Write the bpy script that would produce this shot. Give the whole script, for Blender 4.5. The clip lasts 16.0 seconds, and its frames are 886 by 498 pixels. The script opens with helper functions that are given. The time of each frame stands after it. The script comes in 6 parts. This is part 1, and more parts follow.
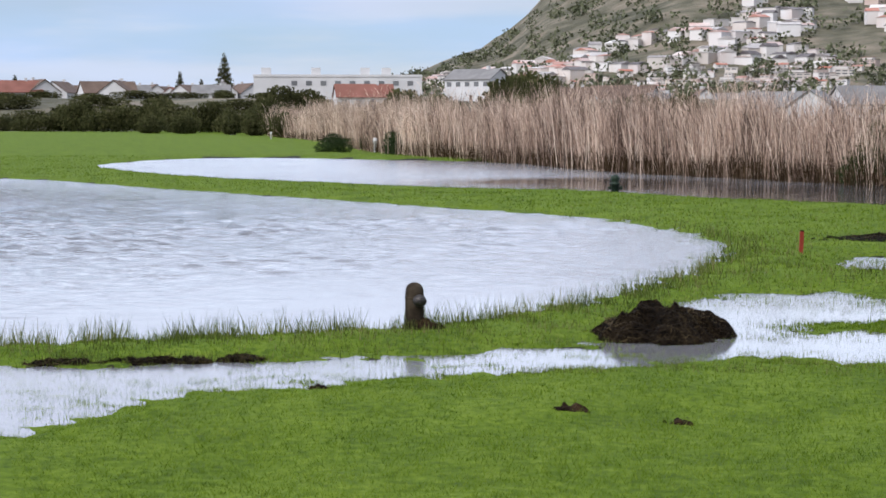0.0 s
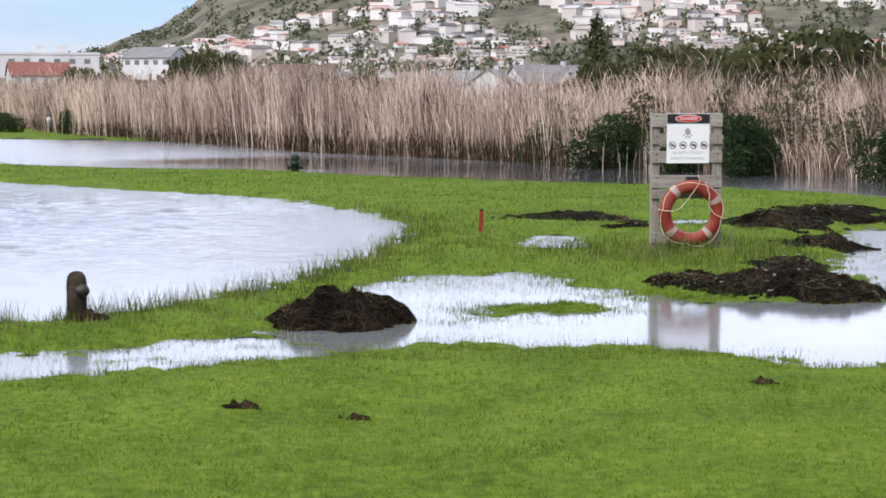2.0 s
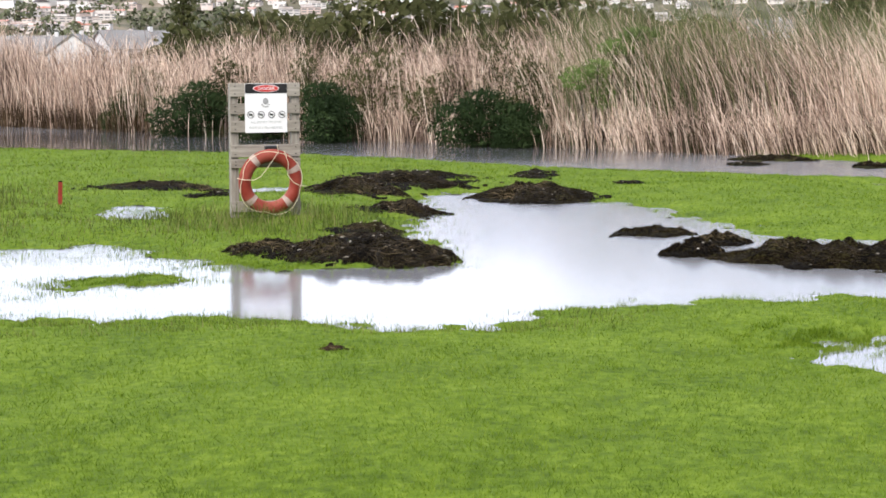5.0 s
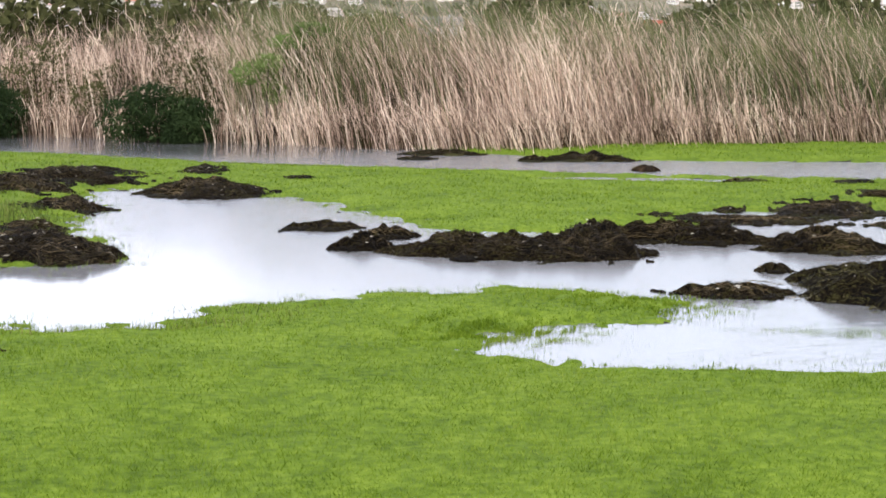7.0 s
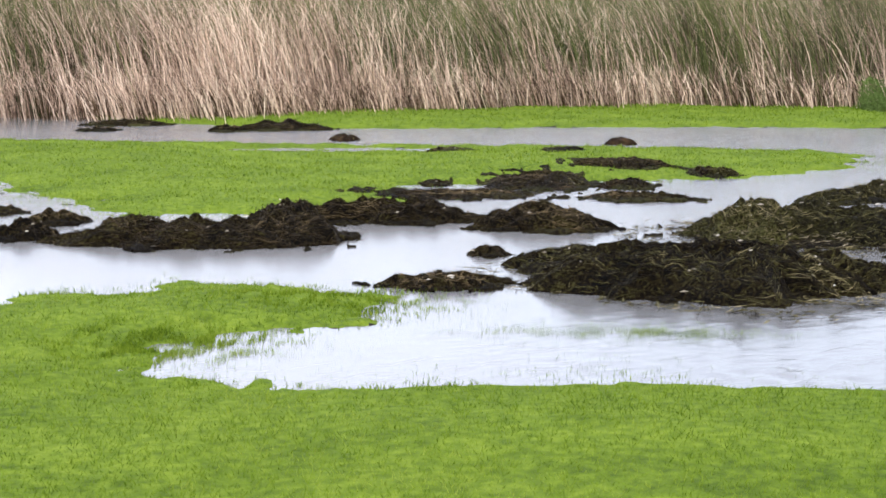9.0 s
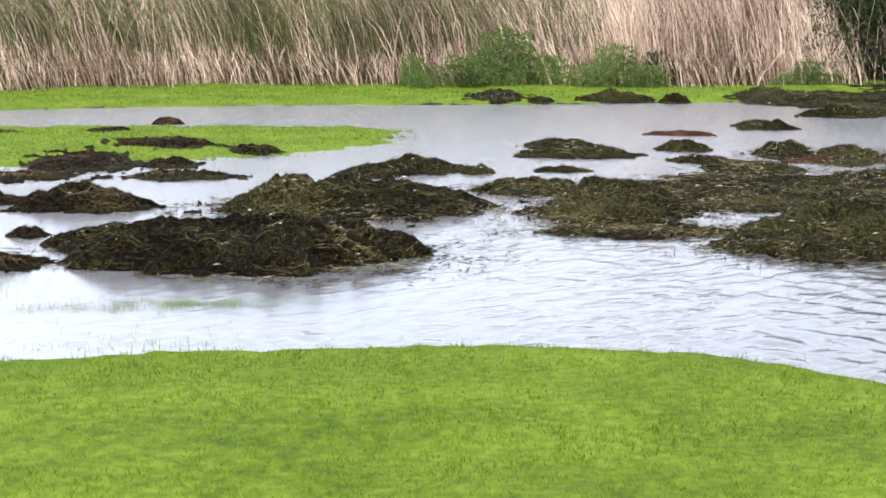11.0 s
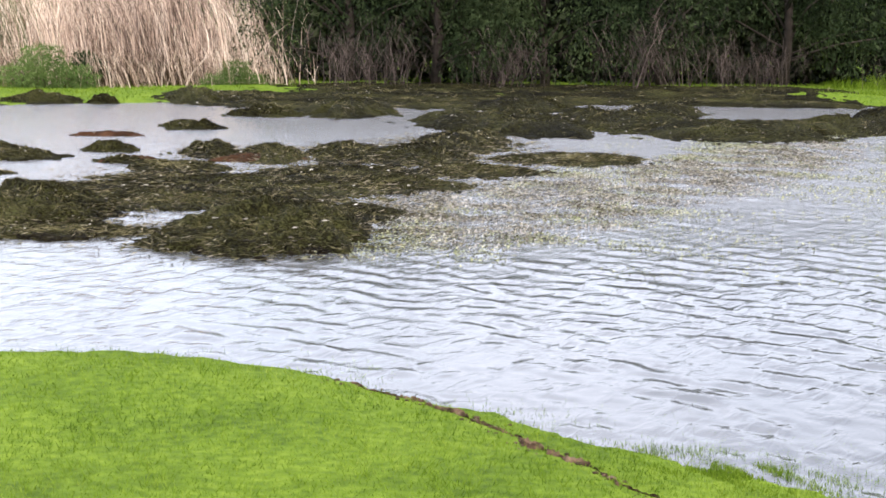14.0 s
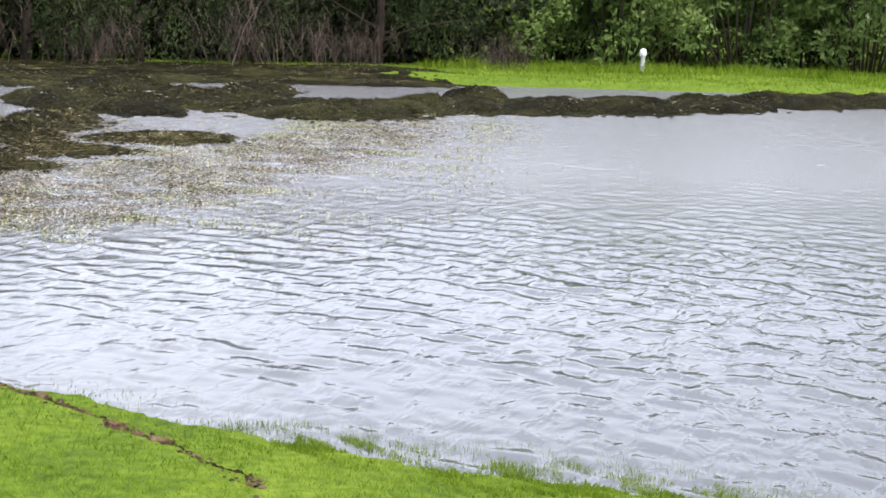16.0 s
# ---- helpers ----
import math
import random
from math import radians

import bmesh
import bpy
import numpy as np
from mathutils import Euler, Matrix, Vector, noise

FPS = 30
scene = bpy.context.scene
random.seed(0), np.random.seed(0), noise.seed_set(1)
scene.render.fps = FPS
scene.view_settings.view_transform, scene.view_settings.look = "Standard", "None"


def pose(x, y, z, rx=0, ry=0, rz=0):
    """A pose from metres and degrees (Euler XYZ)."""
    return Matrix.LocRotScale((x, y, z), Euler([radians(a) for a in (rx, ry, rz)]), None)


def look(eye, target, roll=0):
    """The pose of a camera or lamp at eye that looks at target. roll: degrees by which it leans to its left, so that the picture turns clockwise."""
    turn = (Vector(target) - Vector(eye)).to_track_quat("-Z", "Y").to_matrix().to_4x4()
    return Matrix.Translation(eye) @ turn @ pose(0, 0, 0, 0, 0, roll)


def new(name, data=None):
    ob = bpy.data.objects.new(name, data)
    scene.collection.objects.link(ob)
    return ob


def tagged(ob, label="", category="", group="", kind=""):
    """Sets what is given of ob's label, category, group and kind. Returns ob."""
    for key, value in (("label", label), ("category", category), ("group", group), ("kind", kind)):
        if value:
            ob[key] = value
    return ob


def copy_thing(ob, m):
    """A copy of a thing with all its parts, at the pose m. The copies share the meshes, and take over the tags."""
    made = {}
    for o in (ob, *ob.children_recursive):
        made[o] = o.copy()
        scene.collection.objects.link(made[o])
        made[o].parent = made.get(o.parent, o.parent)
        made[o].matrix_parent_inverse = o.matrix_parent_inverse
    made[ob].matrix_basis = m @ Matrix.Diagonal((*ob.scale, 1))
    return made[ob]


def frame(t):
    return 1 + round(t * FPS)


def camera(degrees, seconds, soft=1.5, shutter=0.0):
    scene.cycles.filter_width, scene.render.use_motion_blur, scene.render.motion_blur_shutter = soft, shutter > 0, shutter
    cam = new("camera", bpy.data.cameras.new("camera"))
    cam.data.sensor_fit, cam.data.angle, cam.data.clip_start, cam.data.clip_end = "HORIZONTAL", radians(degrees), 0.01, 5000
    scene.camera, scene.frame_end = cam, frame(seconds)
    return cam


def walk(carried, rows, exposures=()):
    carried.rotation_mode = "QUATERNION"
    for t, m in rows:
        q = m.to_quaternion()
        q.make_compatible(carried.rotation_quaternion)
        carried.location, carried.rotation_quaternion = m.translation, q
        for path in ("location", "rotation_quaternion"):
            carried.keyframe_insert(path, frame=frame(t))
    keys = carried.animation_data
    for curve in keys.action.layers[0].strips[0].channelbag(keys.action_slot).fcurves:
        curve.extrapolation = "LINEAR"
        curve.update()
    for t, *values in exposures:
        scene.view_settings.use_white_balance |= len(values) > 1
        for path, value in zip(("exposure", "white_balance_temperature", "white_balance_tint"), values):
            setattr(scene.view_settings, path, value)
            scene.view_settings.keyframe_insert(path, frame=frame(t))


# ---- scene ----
# ---- camera and walk ----
cam = camera(27.8, 16.0, soft=1.65)
# seconds, x, y, z, heading, downward tilt, lean
PATH = [
    (0.0, -0.262, -0.753, 1.661, 0.000, 4.213, -0.019), (0.5, -0.201, -0.398, 1.660, 2.521, 4.291, -0.236),
    (1.0, -0.166, -0.274, 1.660, 5.229, 4.457, -0.184), (1.5, -0.143, -0.181, 1.652, 7.692, 4.659, -0.159),
    (2.0, -0.134, -0.151, 1.650, 10.110, 4.890, -0.034), (2.5, -0.128, -0.170, 1.652, 12.227, 5.107, 0.022),
    (3.0, -0.112, -0.171, 1.651, 14.391, 5.272, 0.038), (3.2, -0.109, -0.174, 1.652, 15.098, 5.322, 0.096),
    (5.3, -0.031, -0.334, 1.702, 24.782, 6.107, -0.033), (5.5, -0.017, -0.324, 1.701, 25.920, 6.153, 0.060),
    (6.0, 0.003, -0.341, 1.697, 28.435, 6.189, 0.203), (6.5, 0.027, -0.318, 1.692, 30.889, 6.174, 0.275),
    (7.0, 0.036, -0.300, 1.691, 33.508, 6.145, 0.296), (7.5, 0.580, 0.338, 1.682, 35.965, 6.451, 0.084),
    (8.0, 1.130, 1.034, 1.634, 38.319, 6.729, 0.120), (8.2, 1.164, 1.043, 1.631, 39.150, 6.785, 0.027),
    (10.3, 0.958, 0.685, 1.701, 52.214, 7.853, 0.300), (10.5, 0.922, 0.608, 1.696, 53.864, 7.865, 0.146),
    (11.0, 0.911, 0.555, 1.689, 57.077, 7.879, 0.162), (11.5, 0.836, 0.465, 1.681, 59.952, 7.753, 0.088),
    (12.0, 0.821, 0.461, 1.683, 62.683, 7.687, 0.248), (12.5, 0.814, 0.455, 1.687, 65.606, 7.666, 0.292),
    (13.0, 0.818, 0.447, 1.688, 68.649, 7.688, 0.475), (13.5, 0.839, 0.436, 1.689, 71.710, 7.691, 0.631),
    (14.0, 0.856, 0.415, 1.687, 75.024, 7.711, 0.784), (14.5, 0.855, 0.397, 1.690, 78.522, 7.736, 0.964),
    (15.0, 0.832, 0.377, 1.695, 81.740, 7.822, 1.269), (15.5, 0.828, 0.356, 1.698, 84.869, 7.965, 1.507),
    (16.0, 0.802, 0.337, 1.702, 87.870, 8.144, 1.780)]


def station(x, y, z, heading, tilt, lean):
    a, b = radians(heading), radians(tilt)
    return look((x, y, z), (x + math.sin(a) * math.cos(b), y + math.cos(a) * math.cos(b), z - math.sin(b)), lean)


walk(cam, [(row[0], station(*row[1:])) for row in PATH],
     exposures=[(0.0, -0.08, 6280, 14), (1.5, 0.06, 6300, 14.5), (3.2, 0.33, 6280, 15), (5.5, 0.52, 6650, 13.5), (8.2, 0.59, 6650, 13.5), (11.0, 0.82, 6650, 13.5), (13.0, 0.9, 6650, 13.5), (16.0, 0.93, 6650, 13.5)])

# ---- world and sun: bright broken overcast ----
world = bpy.data.worlds.new("sky")
scene.world = world
world.use_nodes = True
wn, wl = world.node_tree.nodes, world.node_tree.links
wn.clear()
w_out, w_bg = wn.new("ShaderNodeOutputWorld"), wn.new("ShaderNodeBackground")
sky = wn.new("ShaderNodeTexSky")
sky.sky_type, sky.sun_disc = "NISHITA", False
sky.sun_elevation, sky.sun_rotation = radians(44), radians(221)
sky.air_density, sky.dust_density = 1.0, 0.4
w_co, w_map = wn.new("ShaderNodeTexCoord"), wn.new("ShaderNodeMapping")
w_map.inputs["Scale"].default_value = (2.2, 2.2, 9.0)
w_noise, w_ramp, w_mix = wn.new("ShaderNodeTexNoise"), wn.new("ShaderNodeValToRGB"), wn.new("ShaderNodeMix")
w_noise.inputs["Scale"].default_value, w_noise.inputs["Detail"].default_value = 1.6, 5.0
w_ramp.color_ramp.elements[0].position, w_ramp.color_ramp.elements[1].position = 0.10, 0.62
w_mix.data_type = "RGBA"
w_mix.inputs["B"].default_value = (7.7, 8.7, 10.4, 1)
wl.new(w_co.outputs["Generated"], w_map.inputs["Vector"])
wl.new(w_map.outputs["Vector"], w_noise.inputs["Vector"])
wl.new(w_noise.outputs["Fac"], w_ramp.inputs["Fac"])
wl.new(w_ramp.outputs["Color"], w_mix.inputs["Factor"])
wl.new(sky.outputs["Color"], w_mix.inputs["A"])
# an overcast sky is brightest overhead
w_sep, w_up, w_gain = wn.new("ShaderNodeSeparateXYZ"), wn.new("ShaderNodeMapRange"), wn.new("ShaderNodeVectorMath")
w_up.interpolation_type = "SMOOTHSTEP"
w_up.inputs["From Min"].default_value, w_up.inputs["From Max"].default_value = 0.062, 0.09
w_up.inputs["To Min"].default_value, w_up.inputs["To Max"].default_value = 0.57, 1.74
w_gain.operation = "SCALE"
wl.new(w_co.outputs["Generated"], w_sep.inputs["Vector"])
wl.new(w_sep.outputs["Z"], w_up.inputs["Value"])
# and brighter to the north than behind
w_dot, w_side, w_both = wn.new("ShaderNodeVectorMath"), wn.new("ShaderNodeMath"), wn.new("ShaderNodeMath")
w_dot.operation, w_side.operation, w_both.operation = "DOT_PRODUCT", "MULTIPLY_ADD", "MULTIPLY"
w_dot.inputs[1].default_value = (-0.14, 0.99, 0.0)
w_side.inputs[1].default_value, w_side.inputs[2].default_value = 0.55, 1.0
wl.new(w_co.outputs["Generated"], w_dot.inputs[0])
wl.new(w_dot.outputs["Value"], w_side.inputs[0])
wl.new(w_side.outputs[0], w_both.inputs[0])
wl.new(w_up.outputs["Result"], w_both.inputs[1])
wl.new(w_mix.outputs["Result"], w_gain.inputs[0])
wl.new(w_both.outputs[0], w_gain.inputs["Scale"])
w_hue, w_tint = wn.new("ShaderNodeMix"), wn.new("ShaderNodeVectorMath")
w_hue.data_type = "RGBA"
w_hue.inputs["B"].default_value = (1.03, 0.995, 0.975, 1)
# thin pale cloud streaks over the low blue sky
w_streak, w_soft, w_low = wn.new("ShaderNodeTexNoise"), wn.new("ShaderNodeMapRange"), wn.new("ShaderNodeMix")
w_smap = wn.new("ShaderNodeMapping")
w_smap.inputs["Scale"].default_value = (5.0, 5.0, 34.0)
w_streak.inputs["Scale"].default_value, w_streak.inputs["Detail"].default_value = 1.3, 5.0
w_soft.interpolation_type = "SMOOTHSTEP"
w_soft.inputs["From Min"].default_value, w_soft.inputs["From Max"].default_value = 0.38, 0.66
w_low.data_type = "RGBA"
w_low.inputs["A"].default_value, w_low.inputs["B"].default_value = (0.96, 1.14, 1.30, 1), (1.22, 1.25, 1.29, 1)
wl.new(w_co.outputs["Generated"], w_smap.inputs["Vector"])
wl.new(w_smap.outputs["Vector"], w_streak.inputs["Vector"])
wl.new(w_streak.outputs["Fac"], w_soft.inputs["Value"])
wl.new(w_soft.outputs["Result"], w_low.inputs["Factor"])
wl.new(w_low.outputs["Result"], w_hue.inputs["A"])
w_tint.operation = "MULTIPLY"
w_frac = wn.new("ShaderNodeMapRange")
w_frac.inputs["From Min"].default_value, w_frac.inputs["From Max"].default_value = 0.05, 0.10
wl.new(w_sep.outputs["Z"], w_frac.inputs["Value"])
wl.new(w_frac.outputs["Result"], w_hue.inputs["Factor"])
wl.new(w_gain.outputs["Vector"], w_tint.inputs[0])
wl.new(w_hue.outputs["Result"], w_tint.inputs[1])
wl.new(w_tint.outputs["Vector"], w_bg.inputs["Color"])
wl.new(w_bg.outputs["Background"], w_out.inputs["Surface"])
w_bg.inputs["Strength"].default_value = 0.083
sun = new("sun", bpy.data.lights.new("sun", "SUN"))
sun.data.energy, sun.data.angle, sun.data.color = 3.8, radians(34), (1.0, 0.96, 0.91)
sun.matrix_world = look((-35, -40, 51), (0, 0, 0))


# ---- materials ----
def material(name, colors, scale=8.0, detail=6.0, rough=0.8, bump=0.3, bump_scale=None, random=None, island=0.0, metallic=0.0,
             translucent=0.0, coarse=0.0, spec=0.15, bump_dist=0.02, stretch=None, obj=False, blotch=1.0, warp=0.0, hard=0.0):
    """Noise-driven colours at two scales, with relief. island or random: how far single pieces differ."""
    mat = bpy.data.materials.new(name)
    mat.use_nodes = True
    n, l = mat.node_tree.nodes, mat.node_tree.links
    p = n["Principled BSDF"]
    geo = n.new("ShaderNodeNewGeometry")
    vec = geo.outputs["Position"]
    if obj:
        co = n.new("ShaderNodeTexCoord")
        vec = co.outputs["Object"]
    if stretch:
        mp = n.new("ShaderNodeMapping")
        mp.inputs["Scale"].default_value = stretch
        l.new(vec, mp.inputs["Vector"])
        vec = mp.outputs["Vector"]
    no = n.new("ShaderNodeTexNoise")
    no.inputs["Scale"].default_value, no.inputs["Detail"].default_value, no.inputs["Distortion"].default_value = scale, detail, warp
    l.new(vec, no.inputs["Vector"])
    fac = no.outputs["Fac"]

    def add(a, b, k):
        m = n.new("ShaderNodeMath")
        m.operation = "MULTIPLY_ADD"
        c = n.new("ShaderNodeMath")
        c.operation = "SUBTRACT"
        l.new(b, c.inputs[0])
        c.inputs[1].default_value = 0.5
        l.new(c.outputs[0], m.inputs[0])
        m.inputs[1].default_value = k
        l.new(a, m.inputs[2])
        return m.outputs[0]

    if coarse:
        big = n.new("ShaderNodeTexNoise")
        big.inputs["Scale"].default_value, big.inputs["Detail"].default_value = scale * coarse, 3.0
        l.new(vec, big.inputs["Vector"])
        fac = add(fac, big.outputs["Fac"], blotch)
    if island:
        fac = add(fac, geo.outputs["Random Per Island"], island)
    if random:
        oi = n.new("ShaderNodeObjectInfo")
        fac = add(fac, oi.outputs["Random"], random)
    ramp = n.new("ShaderNodeValToRGB")
    e = ramp.color_ramp.elements
    lo, hi = (0.25 + hard, 0.75 - hard) if not (island or random) else (0.1, 0.9)
    for i, c in enumerate(colors):
        t = lo + (hi - lo) * i / max(1, len(colors) - 1)
        el = e[i] if i < 2 else e.new(t)
        el.position, el.color = t, (*c, 1)
    l.new(fac, ramp.inputs["Fac"])
    l.new(ramp.outputs["Color"], p.inputs["Base Color"])
    p.inputs["Roughness"].default_value, p.inputs["Metallic"].default_value = rough, metallic
    p.inputs["Specular IOR Level"].default_value = spec
    if bump:
        bn = n.new("ShaderNodeTexNoise")
        bn.inputs["Scale"].default_value, bn.inputs["Detail"].default_value, bn.inputs["Distortion"].default_value = bump_scale or scale * 3, 5.0, warp
        l.new(vec, bn.inputs["Vector"])
        bu = n.new("ShaderNodeBump")
        bu.inputs["Strength"].default_value, bu.inputs["Distance"].default_value = bump, bump_dist
        l.new(bn.outputs["Fac"], bu.inputs["Height"])
        l.new(bu.outputs["Normal"], p.inputs["Normal"])
    if translucent:
        tr, mx = n.new("ShaderNodeBsdfTranslucent"), n.new("ShaderNodeMixShader")
        l.new(ramp.outputs["Color"], tr.inputs["Color"])
        mx.inputs["Fac"].default_value = translucent
        l.new(p.outputs["BSDF"], mx.inputs[1])
        l.new(tr.outputs["BSDF"], mx.inputs[2])
        l.new(mx.outputs["Shader"], n["Material Output"].inputs["Surface"])
    return mat


GREENS = [(0.046, 0.084, 0.008), (0.088, 0.148, 0.011), (0.140, 0.208, 0.018), (0.225, 0.285, 0.05)]
M_LAWN = material("lawn", [(0.046, 0.08, 0.008), (0.086, 0.136, 0.011), (0.134, 0.19, 0.019)], scale=16.0, coarse=0.09, detail=9.0, rough=0.95, bump=0.6, bump_scale=60, bump_dist=0.03, spec=0.08, blotch=0.6)
M_BLADE = material("grass_blade", GREENS, scale=4.5, coarse=0.22, rough=0.8, bump=0, island=0.5, translucent=0.42, spec=0.03, blotch=0.62)
M_TALL = material("tall_grass_blade", [(0.025, 0.038, 0.008), (0.06, 0.088, 0.014), (0.11, 0.135, 0.03), (0.22, 0.20, 0.085)], scale=1.1, spec=0.1, rough=0.7, bump=0, island=0.6, translucent=0.25)
M_MUD = material("mud", [(0.004, 0.003, 0.002), (0.011, 0.009, 0.005), (0.025, 0.026, 0.009)], scale=2, coarse=0.3, spec=0.1, rough=0.8)
# scrub colours lightened to carry the haze of distance
M_HILL = material("hazed_hill_scrub", [(0.058, 0.058, 0.036), (0.115, 0.106, 0.072), (0.20, 0.168, 0.125)], scale=0.06, coarse=0.25, rough=0.95, bump=1.0, bump_scale=0.15, bump_dist=3.0)
M_WEED = material("rotting_weed", [(0.0012, 0.0008, 0.0005), (0.0055, 0.0037, 0.0017), (0.016, 0.0118, 0.0042), (0.045, 0.040, 0.012)], scale=15, coarse=0.12, rough=0.95, spec=0.06, bump=1.0, bump_scale=34, bump_dist=0.09, warp=2.4, hard=0.06, blotch=0.5)
M_PEAT = material("wet_peat", [(0.0015, 0.001, 0.0007), (0.0065, 0.0042, 0.0024), (0.018, 0.012, 0.006), (0.042, 0.03, 0.014)], scale=17, coarse=0.12, rough=0.95, spec=0.06, bump=1.0, bump_scale=30, bump_dist=0.07, warp=2.0, hard=0.05, blotch=0.5)
M_BROWN_STRAND = material("brown_weed_strand", [(0.003, 0.002, 0.001), (0.010, 0.0065, 0.003), (0.024, 0.016, 0.007), (0.05, 0.035, 0.015), (0.13, 0.095, 0.046)], scale=2.5, coarse=0.5, spec=0.12, rough=0.7, bump=0, island=0.6)
M_STRAND = material("weed_strand", [(0.003, 0.0022, 0.001), (0.009, 0.0068, 0.0028), (0.020, 0.017, 0.005), (0.040, 0.038, 0.010), (0.08, 0.071, 0.027), (0.19, 0.16, 0.085)], scale=2, spec=0.1, rough=0.8, bump=0, island=0.7)
M_WEED_OLIVE = material("olive_weed", [(0.002, 0.0015, 0.0008), (0.0095, 0.0082, 0.003), (0.025, 0.0235, 0.0075), (0.070, 0.070, 0.021)], scale=18, coarse=0.05, rough=0.95, spec=0.06, bump=1.0, bump_scale=34, bump_dist=0.08, warp=2.4, hard=0.04, blotch=0.7)
M_RUST = material("rusty_weed", [(0.012, 0.006, 0.003), (0.04, 0.018, 0.009), (0.085, 0.042, 0.022)], scale=6, coarse=0.3, rough=0.95, spec=0.06, bump=1.0, bump_scale=45, bump_dist=0.03, island=0.3)
M_DEBRIS = material("pale_debris", [(0.07, 0.058, 0.042), (0.16, 0.138, 0.105), (0.26, 0.235, 0.19), (0.37, 0.345, 0.295)], scale=2, rough=0.7, bump=0, island=0.8)
M_DRIFT = material("tan_drift", [(0.02, 0.016, 0.008), (0.055, 0.045, 0.022), (0.12, 0.098, 0.056), (0.24, 0.21, 0.15)], scale=2, rough=0.8, bump=0, island=0.8)
M_ALGAE = material("algae", [(0.09, 0.10, 0.04), (0.18, 0.19, 0.09), (0.29, 0.29, 0.16)], scale=2, rough=0.7, bump=0, island=0.8)
M_REED = material("dry_reed", [(0.03, 0.021, 0.016), (0.145, 0.097, 0.074), (0.46, 0.33, 0.255), (0.73, 0.572, 0.45), (0.87, 0.73, 0.59)], scale=2.6, coarse=0.16, stretch=(1, 1, 0.15), spec=0.08, rough=0.8, bump=0, island=0.6, translucent=0.15)
# thatch colour darkened to stand in for the shade low among the stalks
M_SHADED_THATCH = material("reed_thatch", [(0.012, 0.008, 0.004), (0.04, 0.026, 0.014), (0.10, 0.068, 0.04)], scale=1.5, rough=0.9, spec=0.05, bump=0, island=0.7)
M_GREENREED = material("green_reed", [(0.03, 0.042, 0.015), (0.085, 0.105, 0.038), (0.19, 0.20, 0.08)], spec=0.1, scale=0.5, rough=0.6, bump=0, island=0.6, translucent=0.2)
# darker copy of the leaf colours, with the shade under the crowns painted in
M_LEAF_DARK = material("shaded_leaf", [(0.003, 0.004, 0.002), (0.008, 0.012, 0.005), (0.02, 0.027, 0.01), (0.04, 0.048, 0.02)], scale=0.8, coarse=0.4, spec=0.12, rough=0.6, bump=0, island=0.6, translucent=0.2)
M_LEAF = material("leaf", [(0.004, 0.007, 0.003), (0.0165, 0.027, 0.010), (0.046, 0.064, 0.025), (0.10, 0.125, 0.055)], scale=1.2, coarse=0.3, spec=0.06, rough=0.7, bump=0, island=0.22, translucent=0.4)
M_LEAF_LIGHT = material("light_leaf", [(0.045, 0.072, 0.02), (0.115, 0.175, 0.048), (0.22, 0.285, 0.10)], scale=1.2, coarse=0.3, spec=0.06, rough=0.7, bump=0, island=0.22, translucent=0.4)
M_BUSH = material("waterside_leaf", [(0.008, 0.016, 0.006), (0.024, 0.042, 0.014), (0.055, 0.085, 0.03)], scale=1.6, coarse=0.4, spec=0.08, rough=0.7, bump=0, island=0.3, translucent=0.25)
M_OLIVE = material("olive_leaf", [(0.028, 0.03, 0.012), (0.066, 0.070, 0.027), (0.125, 0.122, 0.054)], scale=0.3, spec=0.06, rough=0.8, bump=0, island=0.5, translucent=0.35)
# greens paled towards the hill, with distance haze put into the leaf colour
M_HILLTREE = material("hazed_hillside_leaf", [(0.06, 0.07, 0.04), (0.10, 0.112, 0.064), (0.15, 0.158, 0.092)], scale=0.03, spec=0.05, rough=0.8, bump=0, island=0.5)
M_BARK = material("bark", [(0.016, 0.012, 0.009), (0.05, 0.038, 0.03)], scale=6, rough=0.9, bump=0.8)
M_TWIG = material("dead_twig", [(0.013, 0.01, 0.008), (0.045, 0.034, 0.028), (0.13, 0.099, 0.083)], spec=0.1, scale=2, rough=0.85, bump=0, island=0.6)
M_WALL = material("painted_wall", [(0.50, 0.46, 0.42), (0.68, 0.66, 0.63), (0.60, 0.54, 0.49), (0.70, 0.69, 0.68), (0.52, 0.42, 0.37)], scale=0.05, rough=0.8, bump=0, random=0.8)
M_WALL_FAR = material("far_wall", [(0.50, 0.46, 0.42), (0.68, 0.66, 0.63), (0.60, 0.54, 0.49), (0.70, 0.69, 0.68), (0.52, 0.42, 0.37)], scale=0.02, rough=0.8, bump=0, island=0.8)
M_ROOF_FAR = material("far_roof", [(0.10, 0.09, 0.09), (0.28, 0.26, 0.25), (0.5, 0.48, 0.46), (0.40, 0.17, 0.12), (0.62, 0.6, 0.57)], scale=0.02, rough=0.8, bump=0, island=0.85)
M_WHITE = material("white_paint", [(0.50, 0.50, 0.50), (0.62, 0.62, 0.62)], scale=0.3, rough=0.7, bump=0.1)
M_ROOF = material("roof_tile", [(0.07, 0.065, 0.065), (0.20, 0.18, 0.17), (0.42, 0.40, 0.38), (0.36, 0.14, 0.09), (0.55, 0.53, 0.5)], scale=0.05, rough=0.8, bump=0.4, bump_scale=2, random=0.85)
M_ROOF_BROWN = material("brown_roof", [(0.10, 0.07, 0.055), (0.16, 0.115, 0.09)], scale=0.6, rough=0.85, bump=0.5, bump_scale=3)
